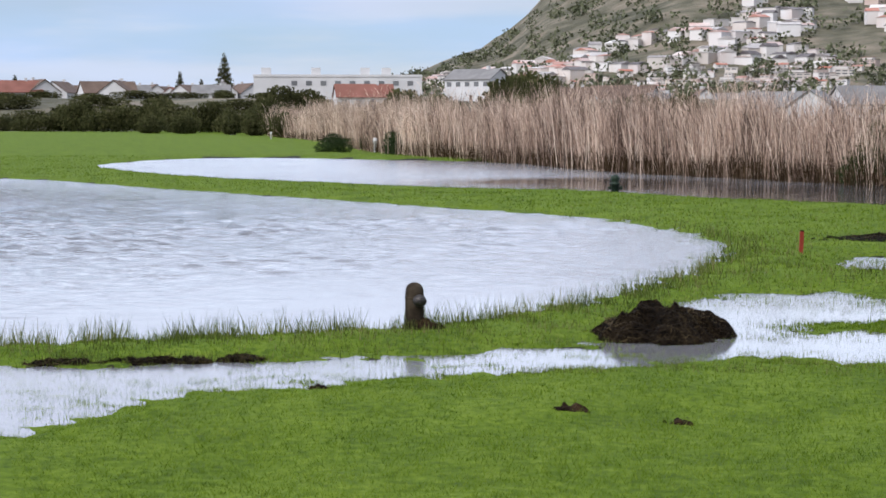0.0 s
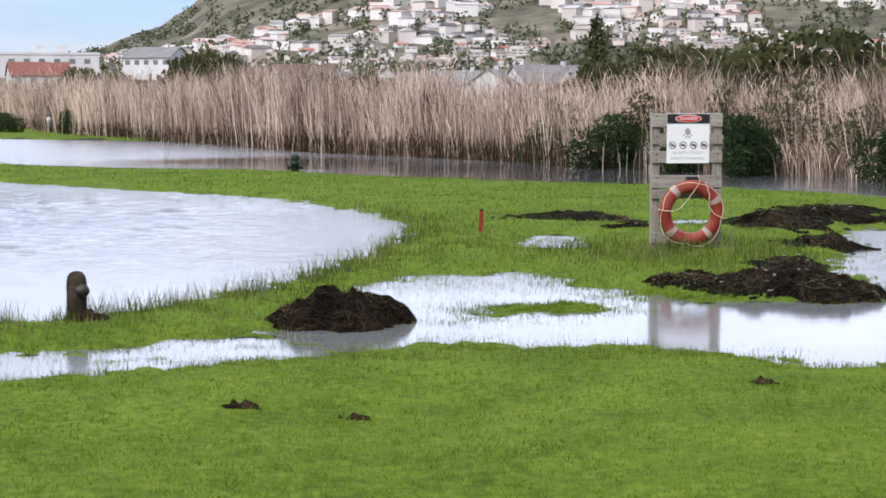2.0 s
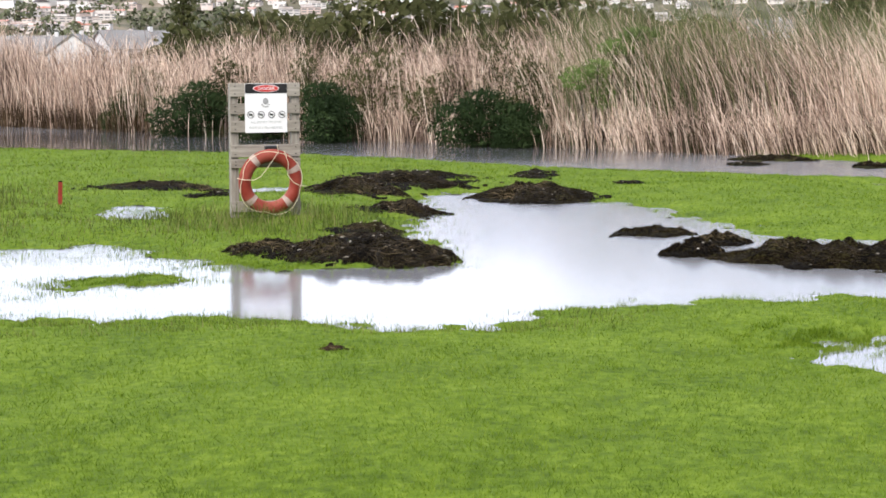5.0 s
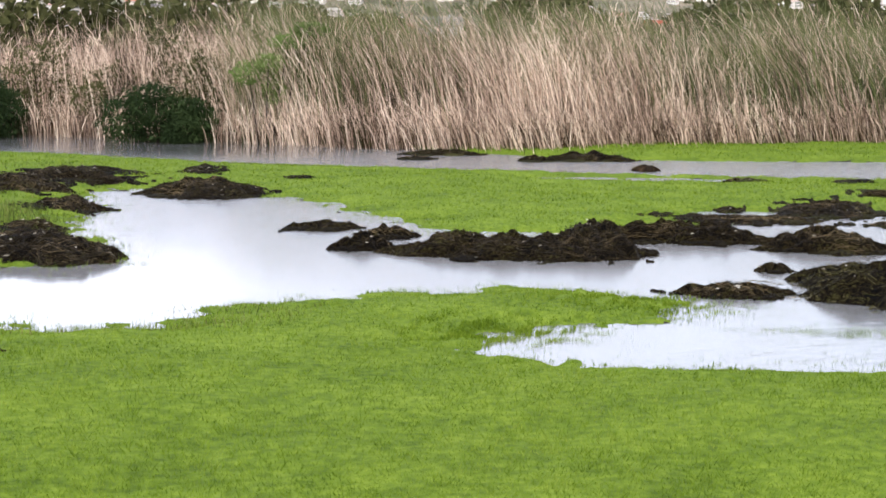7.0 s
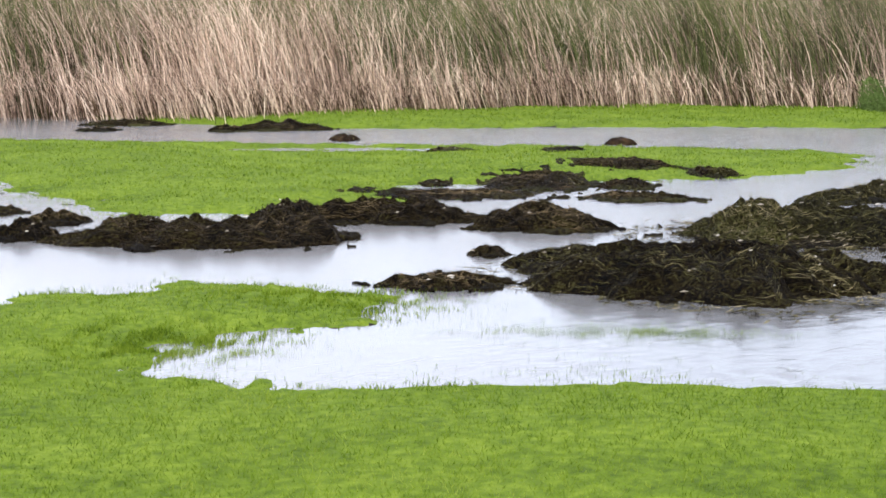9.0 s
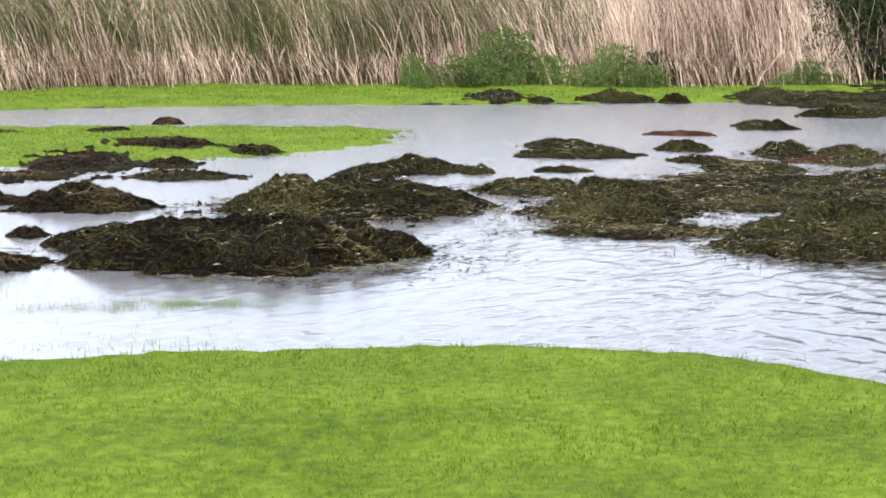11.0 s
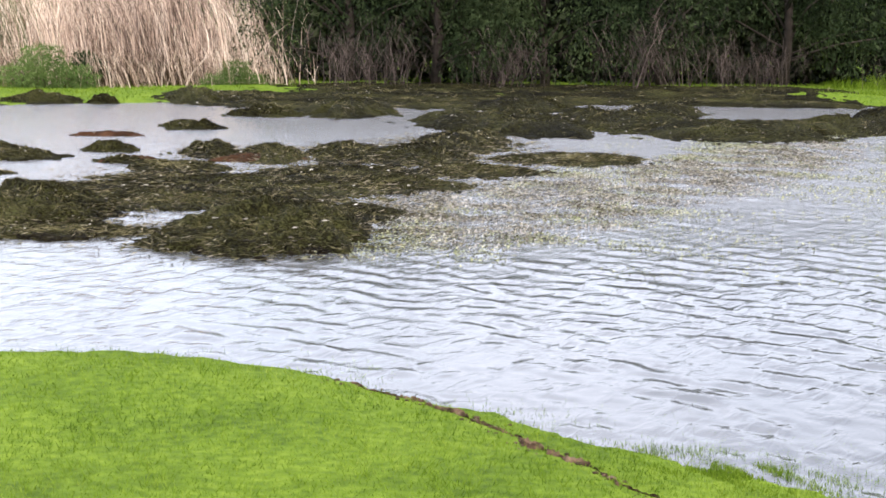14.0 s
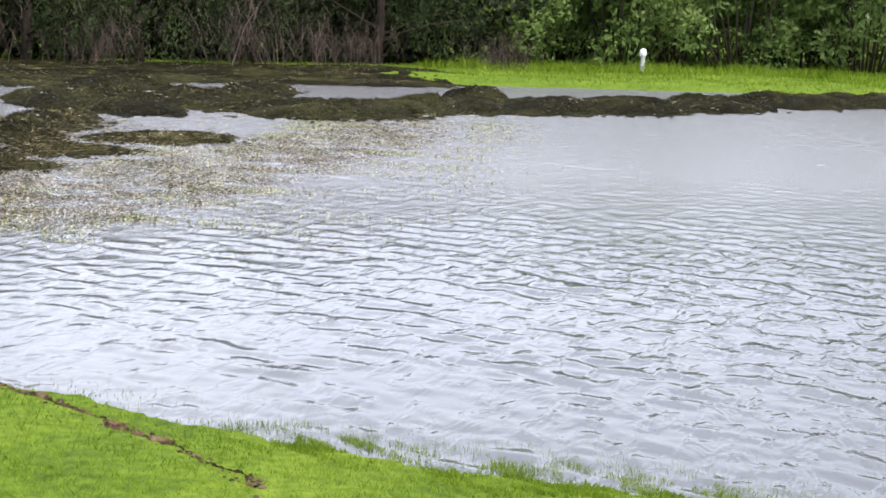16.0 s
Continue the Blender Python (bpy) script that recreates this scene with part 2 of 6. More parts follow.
M_ROOF_RED = material("red_roof", [(0.17, 0.075, 0.055), (0.25, 0.11, 0.085)], scale=0.6, rough=0.85, bump=0.5, bump_scale=3)
M_ROOF_BRIGHT = material("bright_red_roof", [(0.55, 0.07, 0.06), (0.68, 0.11, 0.09)], scale=0.6, rough=0.7, bump=0.3)
M_ROOF_GREY = material("grey_roof", [(0.15, 0.148, 0.145), (0.24, 0.235, 0.23)], scale=0.6, spec=0.04, rough=0.8, bump=0.3)
M_PANE = material("window_pane", [(0.10, 0.105, 0.11), (0.19, 0.195, 0.20)], scale=0.2, rough=0.3, bump=0, spec=0.6)
M_TIMBER = material("weathered_timber", [(0.12, 0.105, 0.086), (0.24, 0.215, 0.18), (0.36, 0.335, 0.29)], scale=7, rough=0.85, bump=0.6, bump_scale=50, bump_dist=0.004, stretch=(0.6, 6, 6), random=0.3)
M_LEG = material("weathered_leg_timber", [(0.12, 0.105, 0.088), (0.23, 0.21, 0.178), (0.34, 0.315, 0.275)], scale=7, rough=0.85, bump=0.6, bump_scale=50, bump_dist=0.004, stretch=(6, 6, 0.6))
M_PLATE = material("sign_white", [(0.66, 0.66, 0.66), (0.74, 0.74, 0.74)], scale=3, rough=0.4, bump=0)
M_INK = material("sign_black", [(0.015, 0.015, 0.016), (0.03, 0.03, 0.03)], scale=5, rough=0.4, bump=0)
M_GREYINK = material("faded_ink", [(0.22, 0.22, 0.22), (0.32, 0.32, 0.32)], scale=9, spec=0.02, rough=0.9, bump=0)
M_FADED = material("faded_lettering", [(0.36, 0.38, 0.37), (0.46, 0.48, 0.47)], scale=20, rough=0.6, bump=0)
M_SIGNRED = material("sign_red", [(0.42, 0.03, 0.03), (0.52, 0.05, 0.045)], scale=5, rough=0.4, bump=0)
M_RING = material("lifebuoy_orange", [(0.15, 0.021, 0.014), (0.205, 0.032, 0.021), (0.26, 0.068, 0.047)], scale=6, coarse=0.3, rough=0.5, bump=0.15, bump_scale=80)
M_TAPE = material("reflective_tape", [(0.24, 0.17, 0.14), (0.42, 0.34, 0.30)], scale=14, rough=0.5, bump=0)
M_ROPE = material("rope", [(0.42, 0.35, 0.24), (0.66, 0.58, 0.44)], scale=30, rough=0.9, bump=0.4, bump_scale=150, bump_dist=0.004)
M_PIPE = material("weathered_pipe", [(0.010, 0.007, 0.005), (0.028, 0.021, 0.014), (0.06, 0.047, 0.033)], scale=9, coarse=0.3, spec=0.08, rough=0.85, bump=0.5, bump_scale=40, bump_dist=0.006)
M_DARKMETAL = material("dark_metal", [(0.03, 0.028, 0.026), (0.11, 0.10, 0.095)], scale=20, rough=0.45, metallic=0.7, bump=0.2)
M_GREENMETAL = material("green_painted_metal", [(0.010, 0.020, 0.013), (0.026, 0.042, 0.028)], scale=15, rough=0.5, bump=0.2)
M_STAKE = material("red_stake_paint", [(0.17, 0.022, 0.015), (0.26, 0.042, 0.025)], scale=20, rough=0.6, bump=0.2)
M_CLAY = material("scuffed_clay", [(0.022, 0.015, 0.009), (0.055, 0.037, 0.024), (0.15, 0.112, 0.074)], scale=25, rough=0.95, spec=0.05, bump=0.6, bump_scale=90, bump_dist=0.01, random=0.5)
M_BARE = material("bare_soil", [(0.022, 0.014, 0.008), (0.07, 0.043, 0.026), (0.16, 0.105, 0.066)], scale=22, coarse=0.25, rough=0.95, spec=0.05, bump=0.8, bump_scale=70, bump_dist=0.015)
M_SOIL = material("turned_soil", [(0.004, 0.0026, 0.0018), (0.015, 0.009, 0.005), (0.042, 0.026, 0.013)], scale=12, coarse=0.3, spec=0.06, rough=0.95, bump=1.0, bump_scale=50, bump_dist=0.03)

# water: murky, rippled by wind on the open lakes, near calm on the flooded lawn; part of the sky's sheen sits in its
# base colour
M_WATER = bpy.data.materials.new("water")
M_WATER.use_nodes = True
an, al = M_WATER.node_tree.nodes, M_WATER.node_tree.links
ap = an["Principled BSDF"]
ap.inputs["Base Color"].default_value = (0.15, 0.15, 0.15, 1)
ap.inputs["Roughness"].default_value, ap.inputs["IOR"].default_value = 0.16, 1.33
a_geo = an.new("ShaderNodeNewGeometry")


def ripple(scale, stretch, turn, detail, warp=0.4):
    mp, no = an.new("ShaderNodeMapping"), an.new("ShaderNodeTexNoise")
    mp.vector_type = "TEXTURE"
    mp.inputs["Scale"].default_value, mp.inputs["Rotation"].default_value = (1 / stretch[0], 1 / stretch[1], 1), (0, 0, radians(turn))
    no.inputs["Scale"].default_value, no.inputs["Detail"].default_value, no.inputs["Distortion"].default_value = scale, detail, warp
    al.new(a_geo.outputs["Position"], mp.inputs["Vector"])
    al.new(mp.outputs["Vector"], no.inputs["Vector"])
    return no.outputs["Fac"]


def calc(kind, a, b, c=None):
    m = an.new("ShaderNodeMath")
    m.operation = kind
    for i, v in enumerate((a, b, c)):
        if v is None:
            continue
        if isinstance(v, (int, float)):
            m.inputs[i].default_value = v
        else:
            al.new(v, m.inputs[i])
    return m.outputs[0]


def basin(cx, cy, inner, outer):
    d, m = an.new("ShaderNodeVectorMath"), an.new("ShaderNodeMapRange")
    d.operation = "DISTANCE"
    al.new(a_geo.outputs["Position"], d.inputs[0])
    d.inputs[1].default_value = (cx, cy, 0)
    al.new(d.outputs["Value"], m.inputs["Value"])
    m.inputs["From Min"].default_value, m.inputs["From Max"].default_value = inner, outer
    m.inputs["To Min"].default_value, m.inputs["To Max"].default_value = 1.0, 0.0
    return m.outputs["Result"]


breeze = an.new("ShaderNodeMapRange")
b_len = an.new("ShaderNodeVectorMath")
b_len.operation = "LENGTH"
al.new(a_geo.outputs["Position"], b_len.inputs[0])
al.new(b_len.outputs["Value"], breeze.inputs["Value"])
breeze.inputs["From Min"].default_value, breeze.inputs["From Max"].default_value = 15, 24
breeze.inputs["To Min"].default_value, breeze.inputs["To Max"].default_value = 0.0, 0.9
open_water = calc("MAXIMUM", calc("MULTIPLY", basin(15.5, -5.0, 8.0, 15.5), 0.6), basin(-18, 31, 12, 23))
wind = calc("MULTIPLY_ADD", calc("MAXIMUM", open_water, breeze.outputs["Result"]), 0.96, 0.04)


def crests(src, lo, hi):
    m = an.new("ShaderNodeMapRange")
    m.interpolation_type = "SMOOTHSTEP"
    al.new(src, m.inputs["Value"])
    m.inputs["From Min"].default_value, m.inputs["From Max"].default_value = lo, hi
    return m.outputs["Result"]


# the sheet carries the waves of the big lake; here finer ones, stronger on the far water and the other lake
fine = calc("MULTIPLY_ADD", crests(ripple(7.5, (0.4, 1.0, 1), -12, 3.0, 0.5), 0.42, 0.75), 0.6, calc("MULTIPLY", ripple(14, (0.5, 1.0, 1), 15, 3.0), 0.22))
# paler base over the flooded lawn stands in for reflected sky brightness
sheen_base = an.new("ShaderNodeMix")
sheen_base.data_type = "RGBA"
sheen_base.inputs["A"].default_value, sheen_base.inputs["B"].default_value = (0.14, 0.14, 0.143, 1), (0.075, 0.077, 0.08, 1)
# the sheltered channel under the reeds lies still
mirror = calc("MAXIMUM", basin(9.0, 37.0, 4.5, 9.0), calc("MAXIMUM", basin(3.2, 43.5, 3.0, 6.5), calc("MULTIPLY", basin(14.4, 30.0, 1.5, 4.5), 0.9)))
plain_base = calc("MAXIMUM", calc("MULTIPLY", basin(14.0, -5.0, 10.0, 16.5), basin(0.0, 0.0, 12.0, 18.0)), calc("MAXIMUM", basin(-18, 31, 12, 23), mirror))
al.new(plain_base, sheen_base.inputs["Factor"])
al.new(sheen_base.outputs["Result"], ap.inputs["Base Color"])
gusts = calc("MAXIMUM", calc("MULTIPLY_ADD", ripple(0.16, (0.35, 1.0, 1), 10, 2.0), 3.2, -0.9), calc("MULTIPLY_ADD", basin(-16, 30, 14, 23), 0.6, 0.4))
height = calc("MULTIPLY", calc("MULTIPLY", calc("MULTIPLY", wind, calc("MULTIPLY_ADD", basin(-16, 30, 12, 23), 1.6, calc("MULTIPLY_ADD", mirror, -0.94, 1.0))), fine), gusts)
sleek = calc("MAXIMUM", calc("MULTIPLY", basin(15.5, -5.0, 8.0, 16.5), basin(0.0, 0.0, 12.0, 19.0)), calc("MAXIMUM", basin(-18, 31, 12, 23), mirror))
broad = calc("SUBTRACT", basin(20.0, -4.0, 9.0, 14.0), basin(0.0, 0.0, 11.0, 18.0))
al.new(calc("MULTIPLY_ADD", calc("MAXIMUM", broad, 0.0), 0.07, calc("MULTIPLY_ADD", mirror, -0.04, calc("MULTIPLY_ADD", sleek, -0.11, calc("MULTIPLY_ADD", basin(3.2, 12.6, 2.0, 4.5), -0.10, 0.20)))), ap.inputs["Roughness"])
a_bump = an.new("ShaderNodeBump")
a_bump.inputs["Strength"].default_value, a_bump.inputs["Distance"].default_value = 1.0, 0.024
al.new(height, a_bump.inputs["Height"])
al.new(a_bump.outputs["Normal"], ap.inputs["Normal"])


# ---- mesh helpers ----
def mesh_of(name, verts, faces, mat=None, smooth=False):
    """A mesh from numpy arrays: verts (n, 3), faces (m, 3 or 4)."""
    me = bpy.data.meshes.new(name)
    verts, faces = np.asarray(verts, np.float32), np.asarray(faces, np.int32)
    m, k = faces.shape
    me.vertices.add(len(verts))
    me.vertices.foreach_set("co", verts.ravel())
    me.loops.add(m * k)
    me.loops.foreach_set("vertex_index", faces.ravel())
    me.polygons.add(m)
    me.polygons.foreach_set("loop_start", np.arange(0, m * k, k, dtype=np.int32))
    me.polygons.foreach_set("use_smooth", np.full(m, smooth))
    if mat:
        me.materials.append(mat)
    me.update(calc_edges=True)
    return me


def part(name, data, mat=None, parent=None, label=""):
    """ONE mesh object under a thing: data is a bmesh or a mesh."""
    if isinstance(data, bmesh.types.BMesh):
        me = bpy.data.meshes.new(name)
        data.to_mesh(me)
        data.free()
        if mat:
            me.materials.append(mat)
        data = me
    ob = new(name, data)
    if parent:
        ob.parent = parent
    if label:
        ob["label"] = label
    return ob


def thing(name, label, category, group="", m=None, kind=""):
    ob = tagged(new(name), label, category, group, kind)
    ob.empty_display_size = 0.2
    if m is not None:
        ob.matrix_basis = m
    return ob


def box(x0, x1, y0, y1, z0, z1, bevel=0.0, bm=None):
    own = bm or bmesh.new()
    r = bmesh.ops.create_cube(own, size=1.0)
    for v in r["verts"]:
        v.co = Vector(((v.co.x + 0.5) * (x1 - x0) + x0, (v.co.y + 0.5) * (y1 - y0) + y0, (v.co.z + 0.5) * (z1 - z0) + z0))
    if bevel:
        bmesh.ops.bevel(own, geom=[e for e in own.edges if all(v in r["verts"] for v in e.verts)], offset=bevel, segments=2, affect="EDGES", profile=0.5)
    return own


def lathe(profile, n=20, bm=None):
    """A turned body round z from (radius, height) pairs."""
    own = bm or bmesh.new()
    rings = []
    for r, z in profile:
        rings.append([own.verts.new((r * math.cos(2 * math.pi * i / n), r * math.sin(2 * math.pi * i / n), z)) for i in range(n)] if r > 1e-5 else [own.verts.new((0, 0, z))])
    for a, b in zip(rings, rings[1:]):
        for i in range(n):
            q = [a[i % len(a)], a[(i + 1) % len(a)], b[(i + 1) % len(b)], b[i % len(b)]]
            q = list(dict.fromkeys(q))
            if len(q) > 2:
                own.faces.new(q)
    for f in own.faces:
        f.smooth = True
    return own


def tube(points, radius, n=8, bm=None, taper=1.0):
    """A round tube along points."""
    own = bm or bmesh.new()
    pts, rings = [Vector(p) for p in points], []
    for i, p in enumerate(pts):
        d = (pts[min(i + 1, len(pts) - 1)] - pts[max(i - 1, 0)]).normalized()
        side = d.cross(Vector((0.13, 0.31, 0.94))).normalized()
        up = side.cross(d)
        r = radius * (1 + (taper - 1) * i / max(1, len(pts) - 1))
        rings.append([own.verts.new(p + r * (math.cos(2 * math.pi * k / n) * side + math.sin(2 * math.pi * k / n) * up)) for k in range(n)])
    for a, b in zip(rings, rings[1:]):
        for k in range(n):
            own.faces.new((a[k], a[(k + 1) % n], b[(k + 1) % n], b[k])).smooth = True
    own.faces.new(rings[0][::-1])
    own.faces.new(rings[-1])
    return own


def wob(x, y, size, seed, n=7):
    """Smooth wandering in about -1 to 1, with features of that size."""
    g = np.random.default_rng(seed)
    out = np.zeros_like(x)
    for i in range(n):
        a, k, ph = g.uniform(0, 2 * np.pi), 2 * np.pi / size * g.uniform(0.6, 1.7), g.uniform(0, 2 * np.pi)
        out += np.sin(k * (x * np.cos(a) + y * np.sin(a)) + ph)
    return out / np.sqrt(n) * 0.9


def step(a, b, x):
    t = np.clip((x - a) / (b - a), 0, 1)
    return t * t * (3 - 2 * t)


def rounded(poly, times=2, closed=True):
    p = np.array(poly, float)
    for _ in range(times):
        q = np.roll(p, -1, 0) if closed else p[1:]
        a = p if closed else p[:-1]
        p = np.stack([0.75 * a + 0.25 * q, 0.25 * a + 0.75 * q], 1).reshape(-1, 2)
    return p


def outside(px, py, poly):
    """Signed distance to a closed outline, below zero inside."""
    a, b = poly, np.roll(poly, -1, 0)
    out = np.empty(len(px))
    for s in range(0, len(px), 20000):
        x, y = px[s:s + 20000, None], py[s:s + 20000, None]
        ex, ey = b[:, 0] - a[:, 0], b[:, 1] - a[:, 1]
        wx, wy = x - a[:, 0], y - a[:, 1]
        t = np.clip((wx * ex + wy * ey) / (ex * ex + ey * ey + 1e-12), 0, 1)
        d = np.sqrt(((wx - t * ex) ** 2 + (wy - t * ey) ** 2).min(1))
        cross = ((a[:, 1] > y) != (b[:, 1] > y)) & (x < ex * (y - a[:, 1]) / (ey + 1e-12) + a[:, 0])
        out[s:s + 20000] = np.where(cross.sum(1) % 2 == 1, -d, d)
    return out


# ---- the plan: shorelines in metres ----
LAWN_SHORE = [(-9, 7.3), (-2.6, 8.5), (-2.1, 9.1), (-1.9, 9.8), (-0.9, 10.3), (0.5, 10.9), (1.3, 11.2), (1.9, 11.5), (2.4, 11.2), (3.2, 11.1), (3.8, 10.6), (4.1, 10.0), (4.8, 9.9), (5.4, 10.5),
              (6.7, 10.4), (7.5, 10.3), (7.9, 10.0), (8.2, 9.1), (7.8, 8.6), (6.8, 8.55), (6.0, 8.6), (5.75, 7.8), (5.9, 7.4), (6.3, 7.1), (7.2, 6.45), (7.9, 5.7), (8.5, 4.9), (8.8, 4.0),
              (8.6, 3.2), (8.1, 2.3), (7.5, 1.4), (7.1, 0.7), (6.8, -0.5), (6.4, -3), (6, -10)]
LAKE_BANK = [(9, -26), (25, -34), (44, -28), (38, -14), (35, -5), (34.4, 1.7), (33.8, 5), (32.8, 7.5), (31.5, 9.8), (30.7, 11.7), (29, 13.2), (27, 15.2), (25.4, 17), (23.6, 19.2),
             (20.5, 21.4), (18.3, 22.9), (17.9, 26.3), (17.1, 29.8), (15.3, 33.7), (13.7, 37.2), (11.4, 41.3), (9.2, 46), (6.3, 52.5), (3.9, 62), (0.8, 67), (-3.0, 69), (-6.9, 73), (-11.2, 71), (-12.5, 62)]
ISLAND_SHORE = [(-11.8, 58.4), (-7, 48.4), (-3.4, 44.2), (0.6, 40), (3, 39.5), (4.8, 36), (6.8, 33.5), (9.4, 31.5), (10.8, 29.7), (11.9, 27.2), (12.5, 25.2), (13.6, 23.4), (15, 21.5), (17.6, 18.7),
                (19.6, 15.8), (20.6, 14.2), (19.6, 13.3), (17.7, 12.6), (15.5, 13.1), (13.9, 14.2), (12.9, 14.6), (12.7, 13.5), (11.4, 13.3), (10.3, 13.4), (9.5, 14.3), (10, 15.1), (9.9, 16.1), (10.4, 18), (10.1, 19.3), (9.5, 21.1)]
SIGN_SHORE = [(8.2, 20.1), (7.5, 17.8), (6.7, 16.4), (6.2, 14.5), (5.7, 13.2), (4.8, 13.5), (4.1, 14), (3.9, 15.1), (3.7, 15.7), (3.4, 16.3), (2.5, 16), (1.7, 15.2), (1.15, 13.2), (1.0, 12.3),
              (0.5, 12.2), (-0.2, 11.7), (-1.4, 11.4), (-3.2, 11.1), (-9, 10.8)]
LAKE_LEFT = [(-9, 11.7), (-3.5, 12.1), (-2.3, 12.6), (-0.6, 13.2), (0.3, 14.1), (1.4, 15.6), (2.2, 17.7), (3.1, 20.3), (3.5, 22.3), (3.3, 24.9), (2.6, 28.1), (0.9, 30.7), (-2.3, 35.0), (-6.6, 40.7), (-12.8, 49.9), (-40, 62), (-55, 35), (-30, 14)]
ISLET = [(2.55, 13.25), (2.8, 13.5), (3.2, 13.55), (3.6, 13.25), (3.0, 13.05), (2.6, 12.95)]
SMALL_POOL = [(3.9, 18.5), (4.6, 20.5), (5.1, 20.6), (4.9, 18.5)]
POOL_TWO = [(6.2, 22.0), (7.0, 23.0), (7.6, 22.4), (6.8, 21.6)]

POOL_THREE = [(15.2, 20.2), (17.6, 17.9), (17.0, 17.4), (14.6, 19.6)]

FLOOD = rounded(LAWN_SHORE + LAKE_BANK + ISLAND_SHORE + SIGN_SHORE, 1)
WATERS = [FLOOD, rounded(LAKE_LEFT), rounded(SMALL_POOL), rounded(POOL_TWO), rounded(POOL_THREE)]


def shore(x, y):
    """How far a point lies on land (above zero) or in the water (below)."""
    d = np.min([outside(x, y, w) for w in WATERS], 0)
    d = np.maximum(d, -outside(x, y, rounded(ISLET)))
    near = np.hypot(x, y)
    return d + (0.09 * wob(x, y, 0.9, 3) + 0.075 * wob(x, y, 0.35, 4)) * np.clip(near / 12, 0.5, 1.2) * np.where((x > 6.4) & (y < 7.2) & (near < 11), 0.35, 1.0)


def hill(x, y):
    r, head = np.hypot(x, y), np.degrees(np.arctan2(x, y))
    crest = np.interp(head, [-40, -4, -1, 0, 1.2, 2.2, 3.3, 8, 20, 62, 80], [0, 8, 30, 39, 48, 63, 84, 138, 170, 165, 0])
    rough = 1 + 0.05 * wob(x, y, 220, 8) + 0.03 * wob(x, y, 75, 9)
    dune = (4.6 * step(215, 300, r) + 3.4 * step(400, 560, r)) * (1 - step(600, 780, r)) * (1 + 0.04 * wob(x, y, 40, 10))
    top = np.interp(head, [3.3, 5, 8, 19, 28, 45, 62], [200, 135, 118, 110, 98, 60, 20])
    return np.minimum(crest * 1.4 * step(600, 1820, r) * rough, top * (1 + 0.06 * wob(x, y, 160, 7))) + dune


def height_at(x, y, d):
    land = 0.085 * np.tanh(np.maximum(d, 0) / 0.7) + (0.03 * wob(x, y, 4.0, 5) + 0.012 * wob(x, y, 1.2, 6)) * step(0.2, 2.0, d)
    bed = -0.3 * (1 - np.exp(-(np.abs(np.minimum(d, 0)) / 1.3) ** 1.5))
    hummocks = (0.012 * wob(x, y, 0.55, 12) + 0.007 * wob(x, y, 0.2, 13)) * np.exp(-(d / 0.8) ** 2) * np.where((x > 6.4) & (y < 7.2), 0.1, 1.0)
    return np.where(d > 0, land, bed) + hummocks + hill(x, y)


# ---- ground: one sheet to the horizon ----
heads = np.radians(np.concatenate([np.arange(-24, 106, 0.24), np.arange(106, 336, 3.0)]))
rings = np.concatenate([[0.01, 0.4, 1.2, 2.2, 3.0], 3.6 * 1.05 ** np.arange(0, 11), 6.2 * 1.0105 ** np.arange(0, 190), 45.5 * 1.03 ** np.arange(0, 60), 270 * 1.045 ** np.arange(0, 62)])
HH, RR = np.meshgrid(heads, rings)
GX, GY = RR * np.sin(HH), RR * np.cos(HH)
far = RR.ravel() > 160
D = np.full(GX.size, 5.0)
D[~far] = shore(GX.ravel()[~far], GY.ravel()[~far])
GZ = height_at(GX.ravel(), GY.ravel(), D)
nr, nh = RR.shape
idx = np.arange(nr * nh).reshape(nr, nh)
a, b = idx[:-1], idx[1:]
quads = np.stack([a, np.roll(a, -1, 1), np.roll(b, -1, 1), b], -1).reshape(-1, 4)[:, ::-1]
gverts = np.stack([GX.ravel(), GY.ravel(), GZ], -1)
me = mesh_of("ground", gverts, quads, smooth=True)
for mt in (M_LAWN, M_MUD, M_HILL):
    me.materials.append(mt)
fz = GZ[quads].mean(1)
fd, fr = D[quads].mean(1), RR.ravel()[quads].mean(1)
me.polygons.foreach_set("material_index", np.where(fr > 205, 2, np.where(((fd < -0.12) & (fz < -0.006)), 1, 0)).astype(np.int32))
ground = tagged(new("ground", me), "green waterlogged lawn with muddy beds and a scrubby hillside", "ground", kind="structure")

Dg, Zg = D.reshape(nr, nh), GZ.reshape(nr, nh)
n_fine = len(np.arange(-24, 106, 0.24))


def probe(x, y):
    """Height and shore distance of the ground sheet at points in the looked-over sector."""
    r, head = np.hypot(x, y), np.degrees(np.arctan2(x, y))
    i = np.clip(np.interp(r, rings, np.arange(nr)), 0, nr - 2)
    j = np.clip((head + 24) / 0.24, 0, n_fine - 2)
    i0, j0 = i.astype(int), j.astype(int)
    u, v = i - i0, j - j0

    def mix(A):
        return (A[i0, j0] * (1 - u) + A[i0 + 1, j0] * u) * (1 - v) + (A[i0, j0 + 1] * (1 - u) + A[i0 + 1, j0 + 1] * u) * v
    return mix(Zg), mix(Dg)


